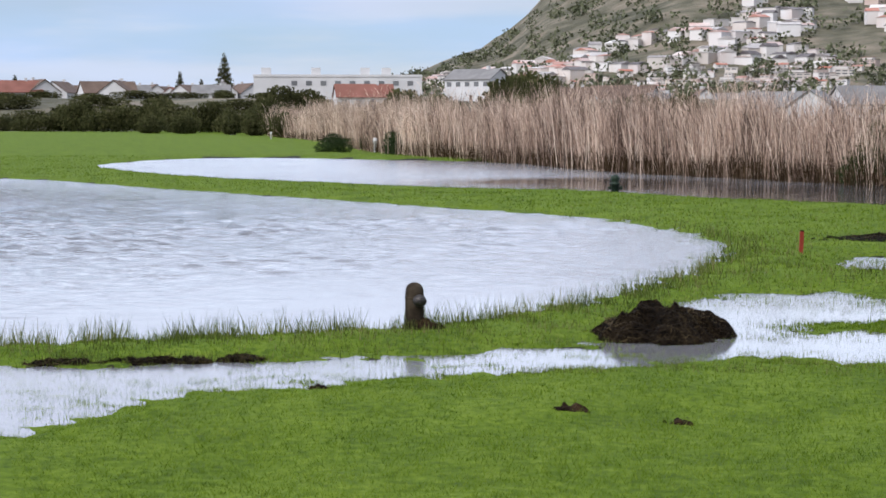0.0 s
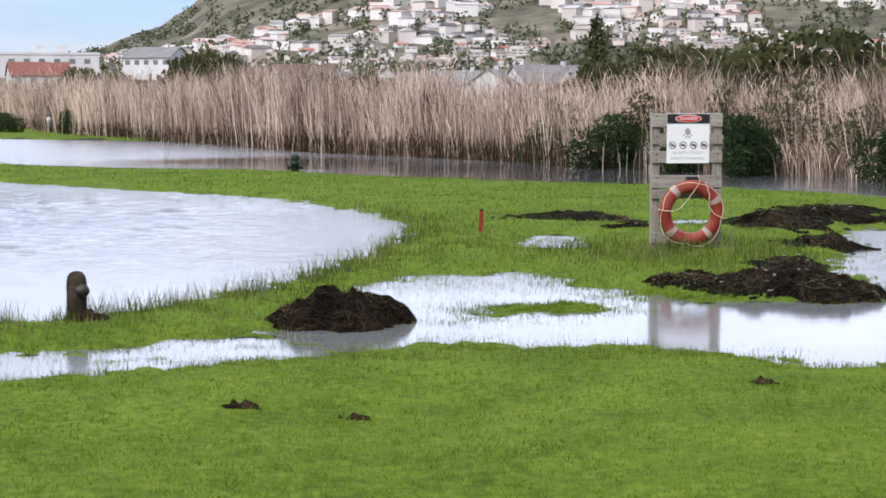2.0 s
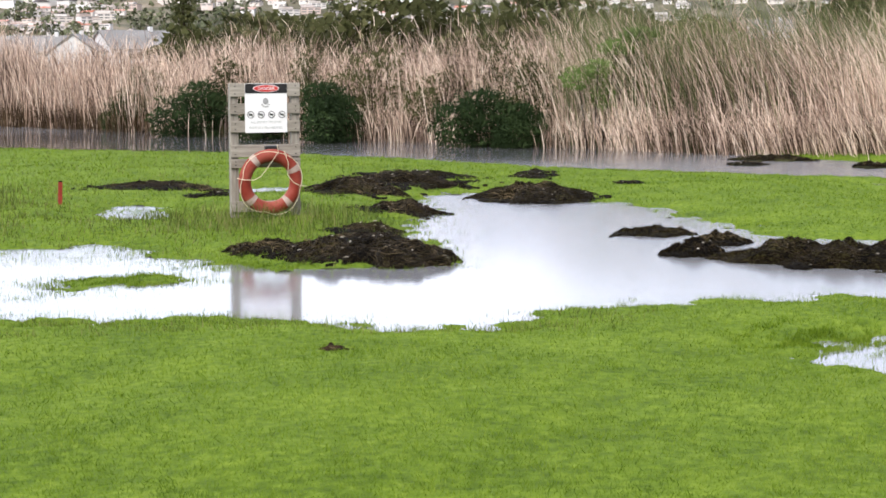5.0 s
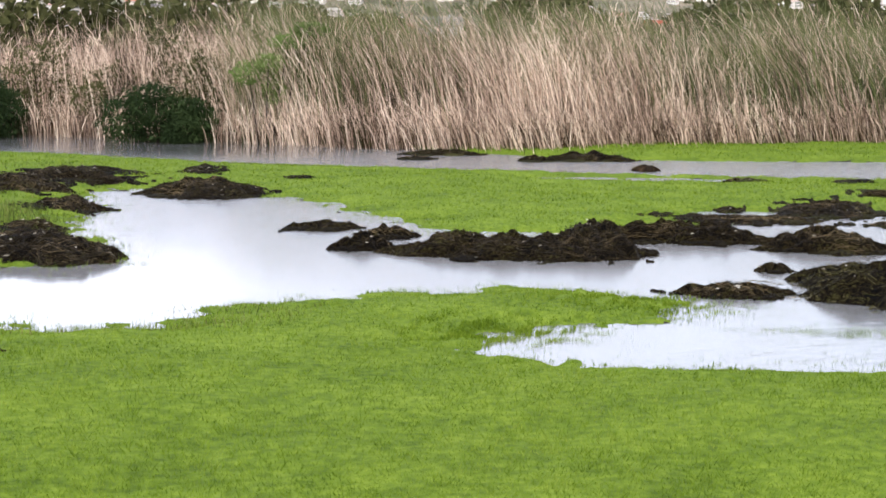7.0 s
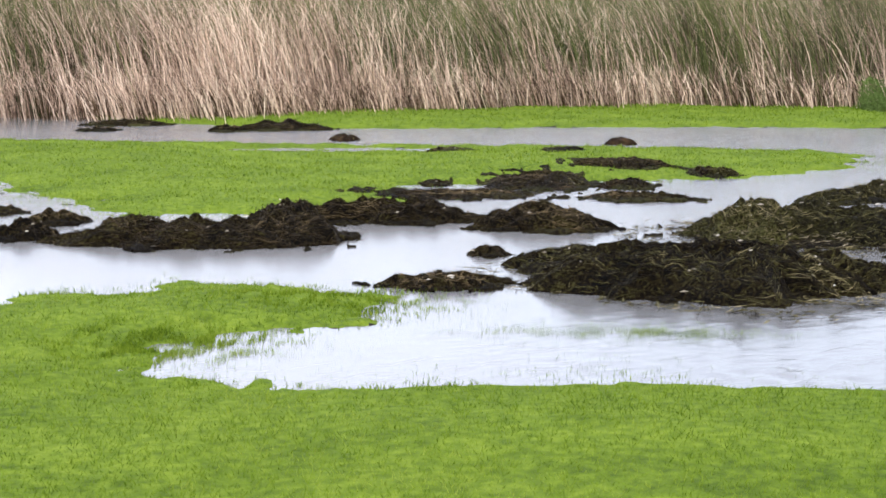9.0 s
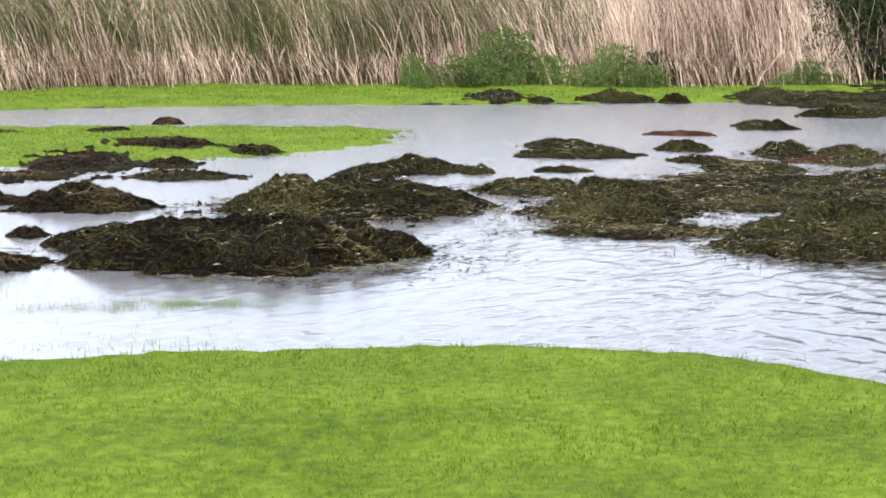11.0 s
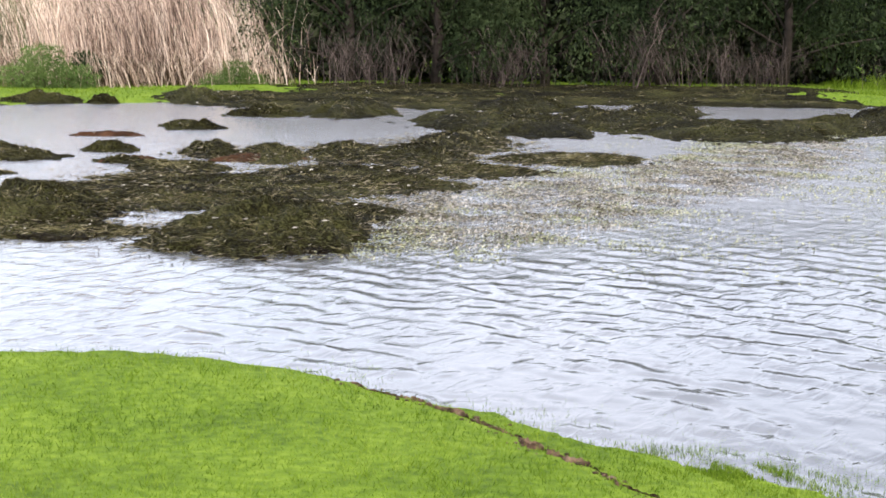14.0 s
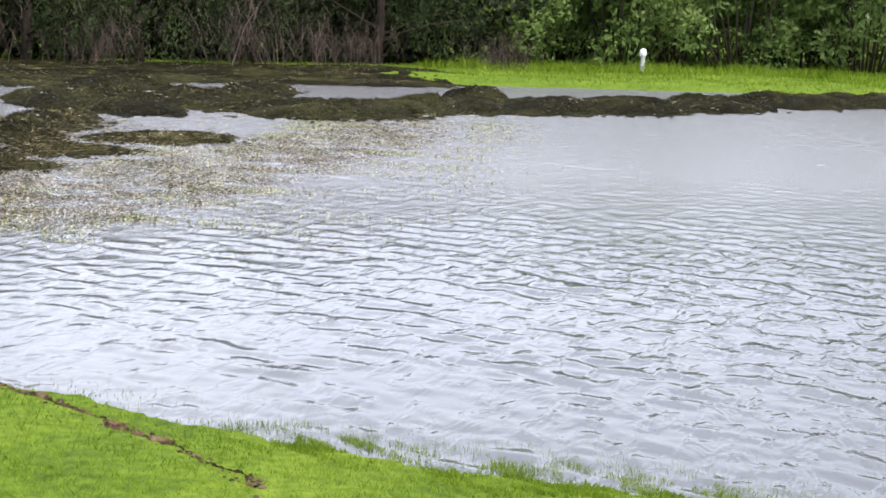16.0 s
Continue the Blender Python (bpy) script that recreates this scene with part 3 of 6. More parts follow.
# ---- water: one sheet, with wind waves on the open lake ----
def waves(x, y, cell, short=0.085, long=0.36, slope=0.0024, toward=-54):
    """Wind waves that run south-east in short groups, shorter ones only where the sheet is fine enough."""
    g = np.random.default_rng(17)
    out = np.zeros_like(x)
    for i in range(54):
        lam = short * (long / short) ** g.uniform()
        a, ph = radians(toward) + g.normal(0, 0.55), g.uniform(0, 2 * np.pi)
        k = 2 * np.pi / lam
        s = np.sin(k * (x * np.cos(a) + y * np.sin(a)) + ph + 0.6 * wob(x, y, 1.6, 900 + i, 3))
        out += (s + 0.25 * s * s) * lam * slope * step(1.8, 4.0, lam / cell)
    return out * np.clip(0.72 + 0.45 * wob(x, y, 0.9, 977), 0.25, 1.6)


w_heads = np.radians(np.concatenate([np.arange(-16, 6, 0.16), np.arange(6, 39, 3.0), np.arange(39, 104, 0.185), np.arange(104, 344, 5.0)]))
w_rings = np.concatenate([[0.01, 2.0, 4.0], 6.2 * 1.0040 ** np.arange(0, 380), 28.4 * 1.008 ** np.arange(0, 60), 48.0 * 1.06 ** np.arange(0, 20)])
HH2, RR2 = np.meshgrid(w_heads, w_rings)
WX, WY = (RR2 * np.sin(HH2)).ravel(), (RR2 * np.cos(HH2)).ravel()
lively = np.maximum(1.0 - step(9.0, 17.5, np.hypot(WX - 15.5, WY + 5.0)), 0.75 * np.exp(-((WX - 9.6) ** 2 + (WY - 4.6) ** 2) / 2.6 ** 2))
lively *= (0.85 + 0.35 * wob(WX, WY, 3.5, 18)) * (1.35 - 0.5 * step(7.5, 18, RR2.ravel())) * (1 - step(24, 27.5, RR2.ravel())) * (HH2.ravel() < radians(103.8)) * step(39, 44, np.degrees(HH2.ravel()))
WZ = np.where(lively > 0.01, lively * waves(WX, WY, 0.0040 * RR2.ravel()), 0.0)
other = (1 - step(13, 25, np.hypot(WX + 17, WY - 31))) * (HH2.ravel() > radians(-15.9)) * (HH2.ravel() < radians(5.8)) * (1 - step(38, 45, RR2.ravel())) * (0.9 + 0.3 * wob(WX, WY, 6, 19))
WZ = WZ + np.where(other > 0.01, other * waves(WX, WY, np.where(RR2.ravel() < 28.3, 0.0040, 0.006) * RR2.ravel(), 0.2, 0.6, 0.0062, 72), 0.0)
n_r2, n_h2 = RR2.shape
k = np.arange(n_r2 * n_h2).reshape(n_r2, n_h2)
quads = np.stack([k[:-1], np.roll(k[:-1], -1, 1), np.roll(k[1:], -1, 1), k[1:]], -1).reshape(-1, 4)[:, ::-1]
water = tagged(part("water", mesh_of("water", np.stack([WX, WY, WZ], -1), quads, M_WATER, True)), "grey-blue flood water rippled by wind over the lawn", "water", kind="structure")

# ---- grass ----
rng = np.random.default_rng(11)


def blades(x, y, z, h, w, lean, g, wind=(0.0, 0.0)):
    """One pointed blade at each place."""
    n = len(x)
    a, t = g.uniform(0, 2 * np.pi, n), g.uniform(0, 2 * np.pi, n)
    sx, sy = np.cos(a) * w / 2, np.sin(a) * w / 2
    k = h * lean * g.uniform(0.3, 1.0, n)
    V = np.empty((n, 3, 3))
    V[:, 0] = np.stack([x - sx, y - sy, z], -1)
    V[:, 1] = np.stack([x + sx, y + sy, z], -1)
    V[:, 2] = np.stack([x + np.cos(t) * k + wind[0] * h, y + np.sin(t) * k + wind[1] * h, z + h], -1)
    return V.reshape(-1, 3), np.arange(3 * n).reshape(-1, 3)


# places where drowned grass stands through the water
SHOALS = [(8.2, 7.4, 0.5), (6.6, 8.75, 0.5), (6.2, 8.3, 0.4), (8.1, 9.2, 0.5), (7.4, 0.75, 0.45), (7.2, 0.1, 0.5), (7.6, 1.0, 0.35), (-2.5, 9.6, 0.4), (-1.2, 10.7, 0.35), (3.7, 14.9, 0.6), (2.8, 13.7, 0.45), (3.5, 15.8, 0.35), (4.0, 10.7, 0.3), (3.3, 14.6, 0.4), (9.8, 15.8, 0.5), (7.9, 8.9, 0.4), (-3.0, 10.4, 0.5), (0.3, 11.5, 0.3)]
n = 780000
r = 4.6 * (75 / 4.6) ** rng.uniform(0, 1, n) ** 1.25
head = np.radians(rng.uniform(-17, 104, n))
x, y = r * np.sin(head), r * np.cos(head)
z, d = probe(x, y)
fringe = np.clip(0.5 + 0.6 * wob(x, y, 1.3, 23) + 0.4 * wob(x, y, 0.4, 24), 0, 1)
shoal = np.zeros_like(x)
for sx, sy, sw in SHOALS:
    shoal = np.maximum(shoal, np.exp(-((x - sx) ** 2 + (y - sy) ** 2) / sw ** 2))
keep = (z > 0.004) | ((d > -1.6) & (rng.uniform(0, 1, n) < fringe * (0.6 * np.exp(d / 0.28) + 0.8 * shoal)))
# no grass on the muddy bank under the trees
keep &= ~((x > 28.5) & (x < 38.5) & (y > 2.2 + 0.8 * wob(x, y, 1.6, 15)) & (y < 12.6 + 0.8 * wob(x, y, 1.6, 15)))
x, y, z, d, r = x[keep], y[keep], z[keep], d[keep], r[keep]
size = 0.85 + 0.10 * wob(x, y, 1.6, 21) + 0.22 * wob(x, y, 0.35, 22)
h = np.clip(0.028 * size * (0.85 + r / 45) * rng.uniform(0.6, 1.3, len(r)), 0.012, 0.2)
h = np.where(z < 0.012, 0.45 * h + 0.010 - np.minimum(z, 0), h)
V, F = blades(x, y, z - 0.004, h, 0.0034 * np.clip(r / 6, 0.8, 6), 1.1, rng)
tagged(new("lawn_grass", mesh_of("lawn_grass", V, F, M_BLADE)), "short bright green mown lawn grass", "grass", kind="stuff")

# drowned grass: thin tips that stand out of shallow water in patches, x, y, half widths across and along the view
DROWNED = [(8.45, 7.15, 0.55, 0.18, 15000), (8.0, 7.5, 0.5, 0.2, 2500), (7.0, 0.25, 0.4, 0.35, 11000), (7.35, 0.95, 0.3, 0.25, 8000), (6.85, -0.25, 0.35, 0.3, 8000), (7.6, 1.25, 0.25, 0.12, 900), (6.3, 8.5, 0.5, 0.4, 13000), (7.9, 9.0, 0.7, 0.4, 8000), (7.9, 7.0, 0.6, 0.6, 900), (-2.6, 10.1, 0.8, 0.35, 5000), (-1.4, 10.5, 0.8, 0.3, 3200), (-2.5, 9.5, 0.5, 0.4, 3000), (-0.3, 11.1, 0.6, 0.15, 1800), (0.9, 11.6, 0.5, 0.15, 1600),
           (3.1, 13.3, 0.9, 0.35, 4500), (4.1, 13.9, 0.7, 0.4, 3000), (3.0, 15.0, 0.8, 0.6, 3600), (2.2, 12.6, 0.7, 0.3, 2200), (4.7, 19.6, 0.4, 0.8, 700), (9.9, 15.3, 0.5, 0.6, 500), (9.3, 14.0, 0.5, 0.5, 400), (7.4, 6.6, 0.5, 0.3, 500), (23.0, 13.5, 2.2, 0.6, 900), (19.6, 12.4, 1.6, 0.5, 700), (14.2, 12.3, 1.5, 0.6, 700), (1.9, 11.9, 0.8, 0.25, 800)]
px, py = [], []
for cx, cy, wx, wy, k in DROWNED:
    u, v = rng.normal(0, 0.6, k) * wx, rng.normal(0, 0.6, k) * wy
    a = math.atan2(cx, cy)
    px.append(cx + u * math.cos(a) + v * math.sin(a))
    py.append(cy - u * math.sin(a) + v * math.cos(a))
x, y = np.concatenate(px), np.concatenate(py)
keep = rng.uniform(-0.35, 0.75, len(x)) < wob(x, y, 0.22, 28) + 0.5 * wob(x, y, 0.07, 29)
x, y = x[keep], y[keep]
# and a ragged rim along every near shore
n = 1000000
r = 6.0 * (26 / 6.0) ** rng.uniform(0, 1, n)
head = np.radians(rng.uniform(-16, 100, n))
qx, qy = r * np.sin(head), r * np.cos(head)
z, d = probe(qx, qy)
rag = np.clip(0.8 * wob(qx, qy, 0.8, 26) + 0.9 * wob(qx, qy, 0.16, 27) - 0.1, 0, 1.6)
keep = (d < 0.06) & (d > -0.75) & (rng.uniform(0, 1, n) < rag * np.exp(d / 0.30)) & ((qx < 6.4) | (qy > 6.8))
x, y = np.concatenate([x, qx[keep]]), np.concatenate([y, qy[keep]])
z, d = probe(x, y)
r = np.hypot(x, y)
h = rng.uniform(0.006, 0.023, len(x)) * np.clip(r / 9, 1.0, 1.5) + np.maximum(-z, 0)
V, F = blades(x, y, z, h, 0.0052 * np.clip(r / 8, 0.8, 4), 0.5, rng)
tagged(new("drowned_grass", mesh_of("drowned_grass", V, F, M_BLADE)), "thin green grass tips standing out of shallow flood water", "grass", kind="stuff")

# rank tufts along the bank between the lake and the puddle, round the sign, and along the far water's edge
n = 260000
r = 10.5 * (70 / 10.5) ** rng.uniform(0, 1, n) ** 1.5
head = np.radians(rng.uniform(-17, 40, n))
x, y = r * np.sin(head), r * np.cos(head)
z, d = probe(x, y)
lake = outside(x, y, WATERS[1])
signd = np.hypot(x - 5.4, y - 17.2)
odds = np.exp(-np.abs(lake - 0.12) / 0.28) * (r < 30) + 0.55 * np.exp(-np.abs(lake - 0.7) / 0.5) * (r < 24) + 1.2 * np.exp(-(signd / 1.5) ** 2) + 0.26 * (lake > 0) * (lake < 7)
odds = odds * (0.55 + 0.45 * wob(x, y, 0.7, 31))
keep = (d > -0.12) & (lake > -0.35) & (rng.uniform(0, 1, n) < odds)
x, y, z, d, r, lake, signd = (q[keep] for q in (x, y, z, d, r, lake, signd))
tall = 0.06 + 0.16 * np.exp(-np.abs(lake - 0.05) / 0.3) * (r < 26) + 0.17 * np.exp(-(signd / 1.3) ** 2)
h = tall * rng.uniform(0.45, 1.25, len(r))
V, F = blades(x, y, np.maximum(z, -0.03) - 0.01, h, 0.007 * np.clip(r / 13, 0.7, 3), 0.55, rng)
tagged(new("bank_grass", mesh_of("bank_grass", V, F, M_TALL)), "rank green and straw-coloured grass tufts on the bank", "grass", kind="stuff")

# ---- reeds ----
REED_FRONT = [(-13.8, 146), (-8.4, 122), (-2.6, 78), (0.7, 67.5), (3.2, 62), (5.6, 52), (9.0, 45), (10.8, 41), (13.2, 36.6), (14.9, 33.6), (16.6, 30), (17.8, 27), (19.2, 25.6), (23.6, 25.4), (26.8, 23.9), (29.4, 21.4), (31, 18.9), (32.4, 17), (33.9, 14.6), (34.8, 13.2)]


def along(line, s):
    """Points at fractions s of a polyline that is weighted towards its near parts, and the outward side."""
    p = np.array(line, float)
    seg = np.hypot(*np.diff(p, axis=0).T)
    mid = np.hypot(*((p[1:] + p[:-1]) / 2).T)
    cum = np.concatenate([[0], np.cumsum(seg / mid)])
    k = np.clip(np.searchsorted(cum, s * cum[-1]) - 1, 0, len(seg) - 1)
    t = (s * cum[-1] - cum[k]) / (cum[k + 1] - cum[k])
    q = p[k] + (p[k + 1] - p[k]) * t[:, None]
    return q[:, 0], q[:, 1]


def stalks(x, y, z, h, w, lx, ly, g):
    """Bent ribbons: three points along, a pointed tip."""
    n = len(x)
    a = g.uniform(0, 2 * np.pi, n)
    sx, sy = np.cos(a) * w / 2, np.sin(a) * w / 2
    V = np.empty((n, 5, 3))
    mx, my = x + lx * h * 0.38, y + ly * h * 0.38
    V[:, 0] = np.stack([x - sx, y - sy, z], -1)
    V[:, 1] = np.stack([x + sx, y + sy, z], -1)
    V[:, 2] = np.stack([mx + sx * 0.9, my + sy * 0.9, z + h * 0.55], -1)
    V[:, 3] = np.stack([mx - sx * 0.9, my - sy * 0.9, z + h * 0.55], -1)
    V[:, 4] = np.stack([x + lx * h, y + ly * h, z + h], -1)
    o = 5 * np.arange(n)[:, None]
    F = np.concatenate([o + [0, 1, 2], o + [0, 2, 3], o + [3, 2, 4]])
    return V.reshape(-1, 3), F


def reed_bed(name, n, line, depth, tall, mat, label, g, green=False):
    m = max(1, n // 9)
    cx, cy = along(line, g.uniform(0, 1, m))
    r, head = np.hypot(cx, cy), np.arctan2(cx, cy)
    back = depth * g.uniform(0, 1, m) ** 1.6 * np.clip(r / 35, 0.8, 3)
    if name == "reed_bed":
        back = back + 0.5
    cx, cy = cx + back * np.sin(head), cy + back * np.cos(head)
    tuft = g.integers(0, m, n)
    tall = tall * g.uniform(0.84, 1.1, m)[tuft]
    bent = g.normal(0, 0.07, m)[tuft]
    x, y = cx[tuft] + g.normal(0, 0.42, n), cy[tuft] + g.normal(0, 0.42, n)
    r, head = np.hypot(x, y), np.arctan2(x, y)
    deg = np.degrees(head)
    h = tall * (1 + 0.13 * wob(x, y, 5, 41) + 0.08 * wob(x, y, 1.5, 42)) * g.uniform(0.72, 1.1, n)
    h = h * (1 - 0.14 * step(9, 14, deg) * (1 - step(24, 30, deg)))
    lean = 0.05 + 0.30 * step(20, 36, deg) * (1 - 0.45 * step(58, 66, deg)) + 0.08 * wob(x, y, 3, 43)
    lean = lean * g.uniform(0.4, 1.6, n)
    stray = g.normal(0, 0.11, n) + bent + np.where(g.uniform(0, 1, n) < 0.07, g.normal(0, 0.45, n), 0)
    lx = -np.cos(head) * (lean + stray) + g.normal(0, 0.06, n)
    ly = np.sin(head) * (lean + stray) + g.normal(0, 0.06, n)
    z = np.full(n, -0.03)
    V1, F1 = stalks(x, y, z, h, 0.0115 * np.clip(r / 36, 0.8, 1.5), lx, ly, g)
    k = g.integers(0, n, int(n * (0.2 if name == "reed_thatch" else 1.2)))
    f = g.uniform(0.15, 0.95, len(k))
    bx, by, bz = x[k] + lx[k] * h[k] * f ** 1.3, y[k] + ly[k] * h[k] * f ** 1.3, h[k] * f
    L, a = g.uniform(0.25, 0.6, len(k)), g.uniform(0, 2 * np.pi, len(k))
    V2, F2 = stalks(bx, by, bz, L * 0.75, 0.010 * np.clip(r[k] / 36, 0.8, 1.5), np.cos(a) * 0.7 + lx[k], np.sin(a) * 0.7 + ly[k], g)
    return tagged(new(name, mesh_of(name, np.vstack([V1, V2]), np.vstack([F1, F2 + len(V1)]), mat)), label, "reeds", kind="stuff")


reed_bed("reed_bed", 56000, REED_FRONT, 7.0, 2.45, M_REED, "tall dry straw-coloured reeds at the water's edge", np.random.default_rng(51))
reed_bed("green_reed_bed", 19000, [(16.5, 31.0), (18.2, 28.2), (21.8, 26.6), (26.4, 24.8), (30.2, 21.2), (32.8, 17.6)], 5.0, 2.7, M_GREENREED, "green reeds growing behind the dry ones", np.random.default_rng(52))
# the dark band along the reeds' foot paints in the shade between the stems
reed_bed("reed_thatch", 21000, REED_FRONT, 1.0, 0.7, M_SHADED_THATCH, "broken thatch at the foot of the reeds, coloured dark for the shade there", np.random.default_rng(54))
reed_bed("reed_litter", 9000, [(10.8, 40.8), (14.9, 33.4), (17.6, 27), (19.2, 25.3), (23.6, 25.2), (26.8, 23.7), (29.4, 21.2), (31, 18.7), (32.4, 16.8), (33.9, 14.4), (34.7, 13.1)], 0.8, 0.8, M_REED, "short broken dry reeds lying along the bank", np.random.default_rng(53))


# ---- leaves, bushes and trees ----
def leaf_cloud(lumps, n, length, width, g, droop=0.3):
    """Leaves spread over the outer parts of lumps (x, y, z, rx, ry, rz)."""
    L = np.array(lumps, float)
    vol = (L[:, 3] * L[:, 4] + L[:, 3] * L[:, 5]) ** 0.9
    k = g.choice(len(L), n, p=vol / vol.sum())
    v = g.normal(0, 1, (n, 3))
    v /= np.linalg.norm(v, axis=1)[:, None]
    rad = 1 - np.abs(g.normal(0, 0.22, n))
    bump = 1 + 0.16 * np.sin(7 * v[:, 0] + k) * np.sin(6 * v[:, 1] + 2 * k) + 0.12 * np.sin(9 * v[:, 2] + 3 * k)
    c = L[k, :3] + v * L[k, 3:6] * (rad * bump)[:, None]
    d = g.normal(0, 1, (n, 3)) + v * 0.6 + np.array([0, 0, -droop])
    d /= np.linalg.norm(d, axis=1)[:, None]
    s = np.cross(d, g.normal(0, 1, (n, 3)))
    s /= np.linalg.norm(s, axis=1)[:, None]
    ln, wd = length * g.uniform(0.6, 1.3, n)[:, None], width * g.uniform(0.7, 1.3, n)[:, None]
    V = np.stack([c - d * ln / 2, c + s * wd / 2, c + d * ln / 2, c - s * wd / 2], 1).reshape(-1, 3)
    return V, 4 * np.arange(n)[:, None] + [[0, 1, 2, 3]]


def make_bush(lumps, n, length, width, mat, seed, label, name="bush", category="bush", stem=True, group="", twig=M_BARK):
    g = np.random.default_rng(seed)
    ob = thing(name, label, category, group)
    V, F = leaf_cloud(lumps, n, length, width, g)
    part("foliage", mesh_of("foliage", V, F, mat), parent=ob)
    if stem:
        bm = bmesh.new()
        for lx, ly, lz, rx, ry, rz in lumps:
            b0 = (lx * 0.35, ly * 0.35, -0.05)
            tube([b0, (lx * 0.6, ly * 0.6, lz * 0.5), (lx, ly, lz + rz * 0.3)], 0.035 * max(rx, 0.6), 6, bm, 0.4)
        st = part("stem", bm, twig, ob)
        if len(lumps) > 8:
            st["kind"] = "stuff"
    return ob


def make_tree(seed, tall, spread, low, n, mat, label, leaf=(0.12, 0.036), lean=0.0):
    g = np.random.default_rng(seed)
    ob = thing("tree", label, "tree", "trees on the far bank")
    bm = bmesh.new()
    tube([(0, 0, -0.2), (0.1 + lean * 0.2, 0, tall * 0.3), (0.0 + lean * 0.6, 0.1, tall * 0.6), (lean, 0, tall * 0.9)], 0.12, 8, bm, 0.3)
    lumps = []
    for i in range(30):
        a, f = g.uniform(0, 2 * math.pi), low + (0.97 - low) * (i / 30) ** 1.2
        q = spread * g.uniform(0.3, 0.95) * (1.2 - 0.6 * f)
        tip = (q * math.cos(a) + lean * f, q * math.sin(a), tall * f)
        if i % 2 == 0:
            tube([(lean * f * 0.5, 0, tall * f * 0.5), (tip[0] * 0.55, tip[1] * 0.55, tall * f * 0.85), tip], 0.028, 5, bm, 0.35)
        s = spread * float(g.uniform(0.17, 0.36))
        lumps.append((*tip, s, s, s * g.uniform(0.8, 1.5)))
    part("trunk", bm, M_BARK, ob)
    V, F = leaf_cloud(lumps, n, leaf[0], leaf[1], g, 1.3)
    part("crown", mesh_of("crown", V, F, mat), parent=ob)
    return ob


def place(ob, x, y, z=0.0, turn=0.0, s=1.0, sz=None):
    ob.matrix_basis = Matrix.Translation((x, y, z)) @ Matrix.Rotation(radians(turn), 4, "Z") @ Matrix.Diagonal((s, s, sz or s, 1))
    return ob


def again(ob, x, y, z=0.0, turn=0.0, s=1.0, sz=None):
    c = copy_thing(ob, Matrix.Identity(4))
    return place(c, x, y, z, turn, s, sz)


tree_a = place(make_tree(61, 3.9, 2.3, 0.2, 10500, M_LEAF, "dense dark green leafy tree on the far bank"), 37.0, 12.2, 0.1)
tree_b = place(make_tree(62, 3.5, 2.2, 0.2, 10500, M_LEAF, "dark green drooping tree on the far bank", lean=0.5), 37.0, 10.3, 0.1)
tree_c = place(make_tree(63, 3.7, 2.3, 0.2, 10500, M_LEAF_LIGHT, "lighter green leafy tree on the far bank"), 39.2, 14.6, 0.1)
for k, (src, x, y, turn, s) in enumerate([
        (tree_a, 38.2, 8.2, 70, 0.95), (tree_b, 39.4, 5.9, 130, 1.0), (tree_c, 41.4, 7.6, 200, 1.05), (tree_a, 40.2, 3.4, 250, 1.0), (tree_b, 43.2, 2.2, 40, 1.05),
        (tree_c, 45.5, -0.6, 310, 1.0), (tree_c, 44.6, 2.6, 20, 1.1), (tree_a, 43.0, 5.0, 160, 1.2), (tree_c, 47.5, -3.4, 220, 1.1), (tree_a, 40.0, 10.6, 280, 1.25), (tree_c, 41.0, 13.6, 110, 1.15), (tree_c, 48.5, -8.5, 300, 1.2)]):
    again(src, x, y, 0.1, turn, s)

# undergrowth that closes the view between the trunks, its leaves coloured dark for the shade there
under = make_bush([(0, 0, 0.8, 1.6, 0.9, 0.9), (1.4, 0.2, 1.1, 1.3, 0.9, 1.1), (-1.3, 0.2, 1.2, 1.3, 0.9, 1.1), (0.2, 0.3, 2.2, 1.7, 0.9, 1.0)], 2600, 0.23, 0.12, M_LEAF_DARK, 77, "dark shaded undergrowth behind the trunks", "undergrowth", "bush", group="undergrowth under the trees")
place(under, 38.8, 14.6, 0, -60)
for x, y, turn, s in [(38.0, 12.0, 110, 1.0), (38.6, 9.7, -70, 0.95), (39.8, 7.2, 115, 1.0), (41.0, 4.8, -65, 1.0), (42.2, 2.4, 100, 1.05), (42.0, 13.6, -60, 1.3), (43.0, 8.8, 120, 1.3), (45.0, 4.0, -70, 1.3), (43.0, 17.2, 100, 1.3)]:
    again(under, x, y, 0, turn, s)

# climbing green thicket to the right of the trees
gt = np.random.default_rng(70)
thicket = make_bush([tuple(float(q) for q in (gt.uniform(-1.9, 1.9), gt.uniform(-0.9, 0.9), 0.3 + 2.7 * (i / 19) ** 0.9, *(gt.uniform(0.42, 0.85, 3) * (1, 1, 0.8)))) for i in range(20)], 5600, 0.16, 0.07, M_LEAF_LIGHT, 71, "lush green creeper-covered thicket", "thicket", "bush", group="thickets")
place(thicket, 43.6, 0.4, 0.1, 0)
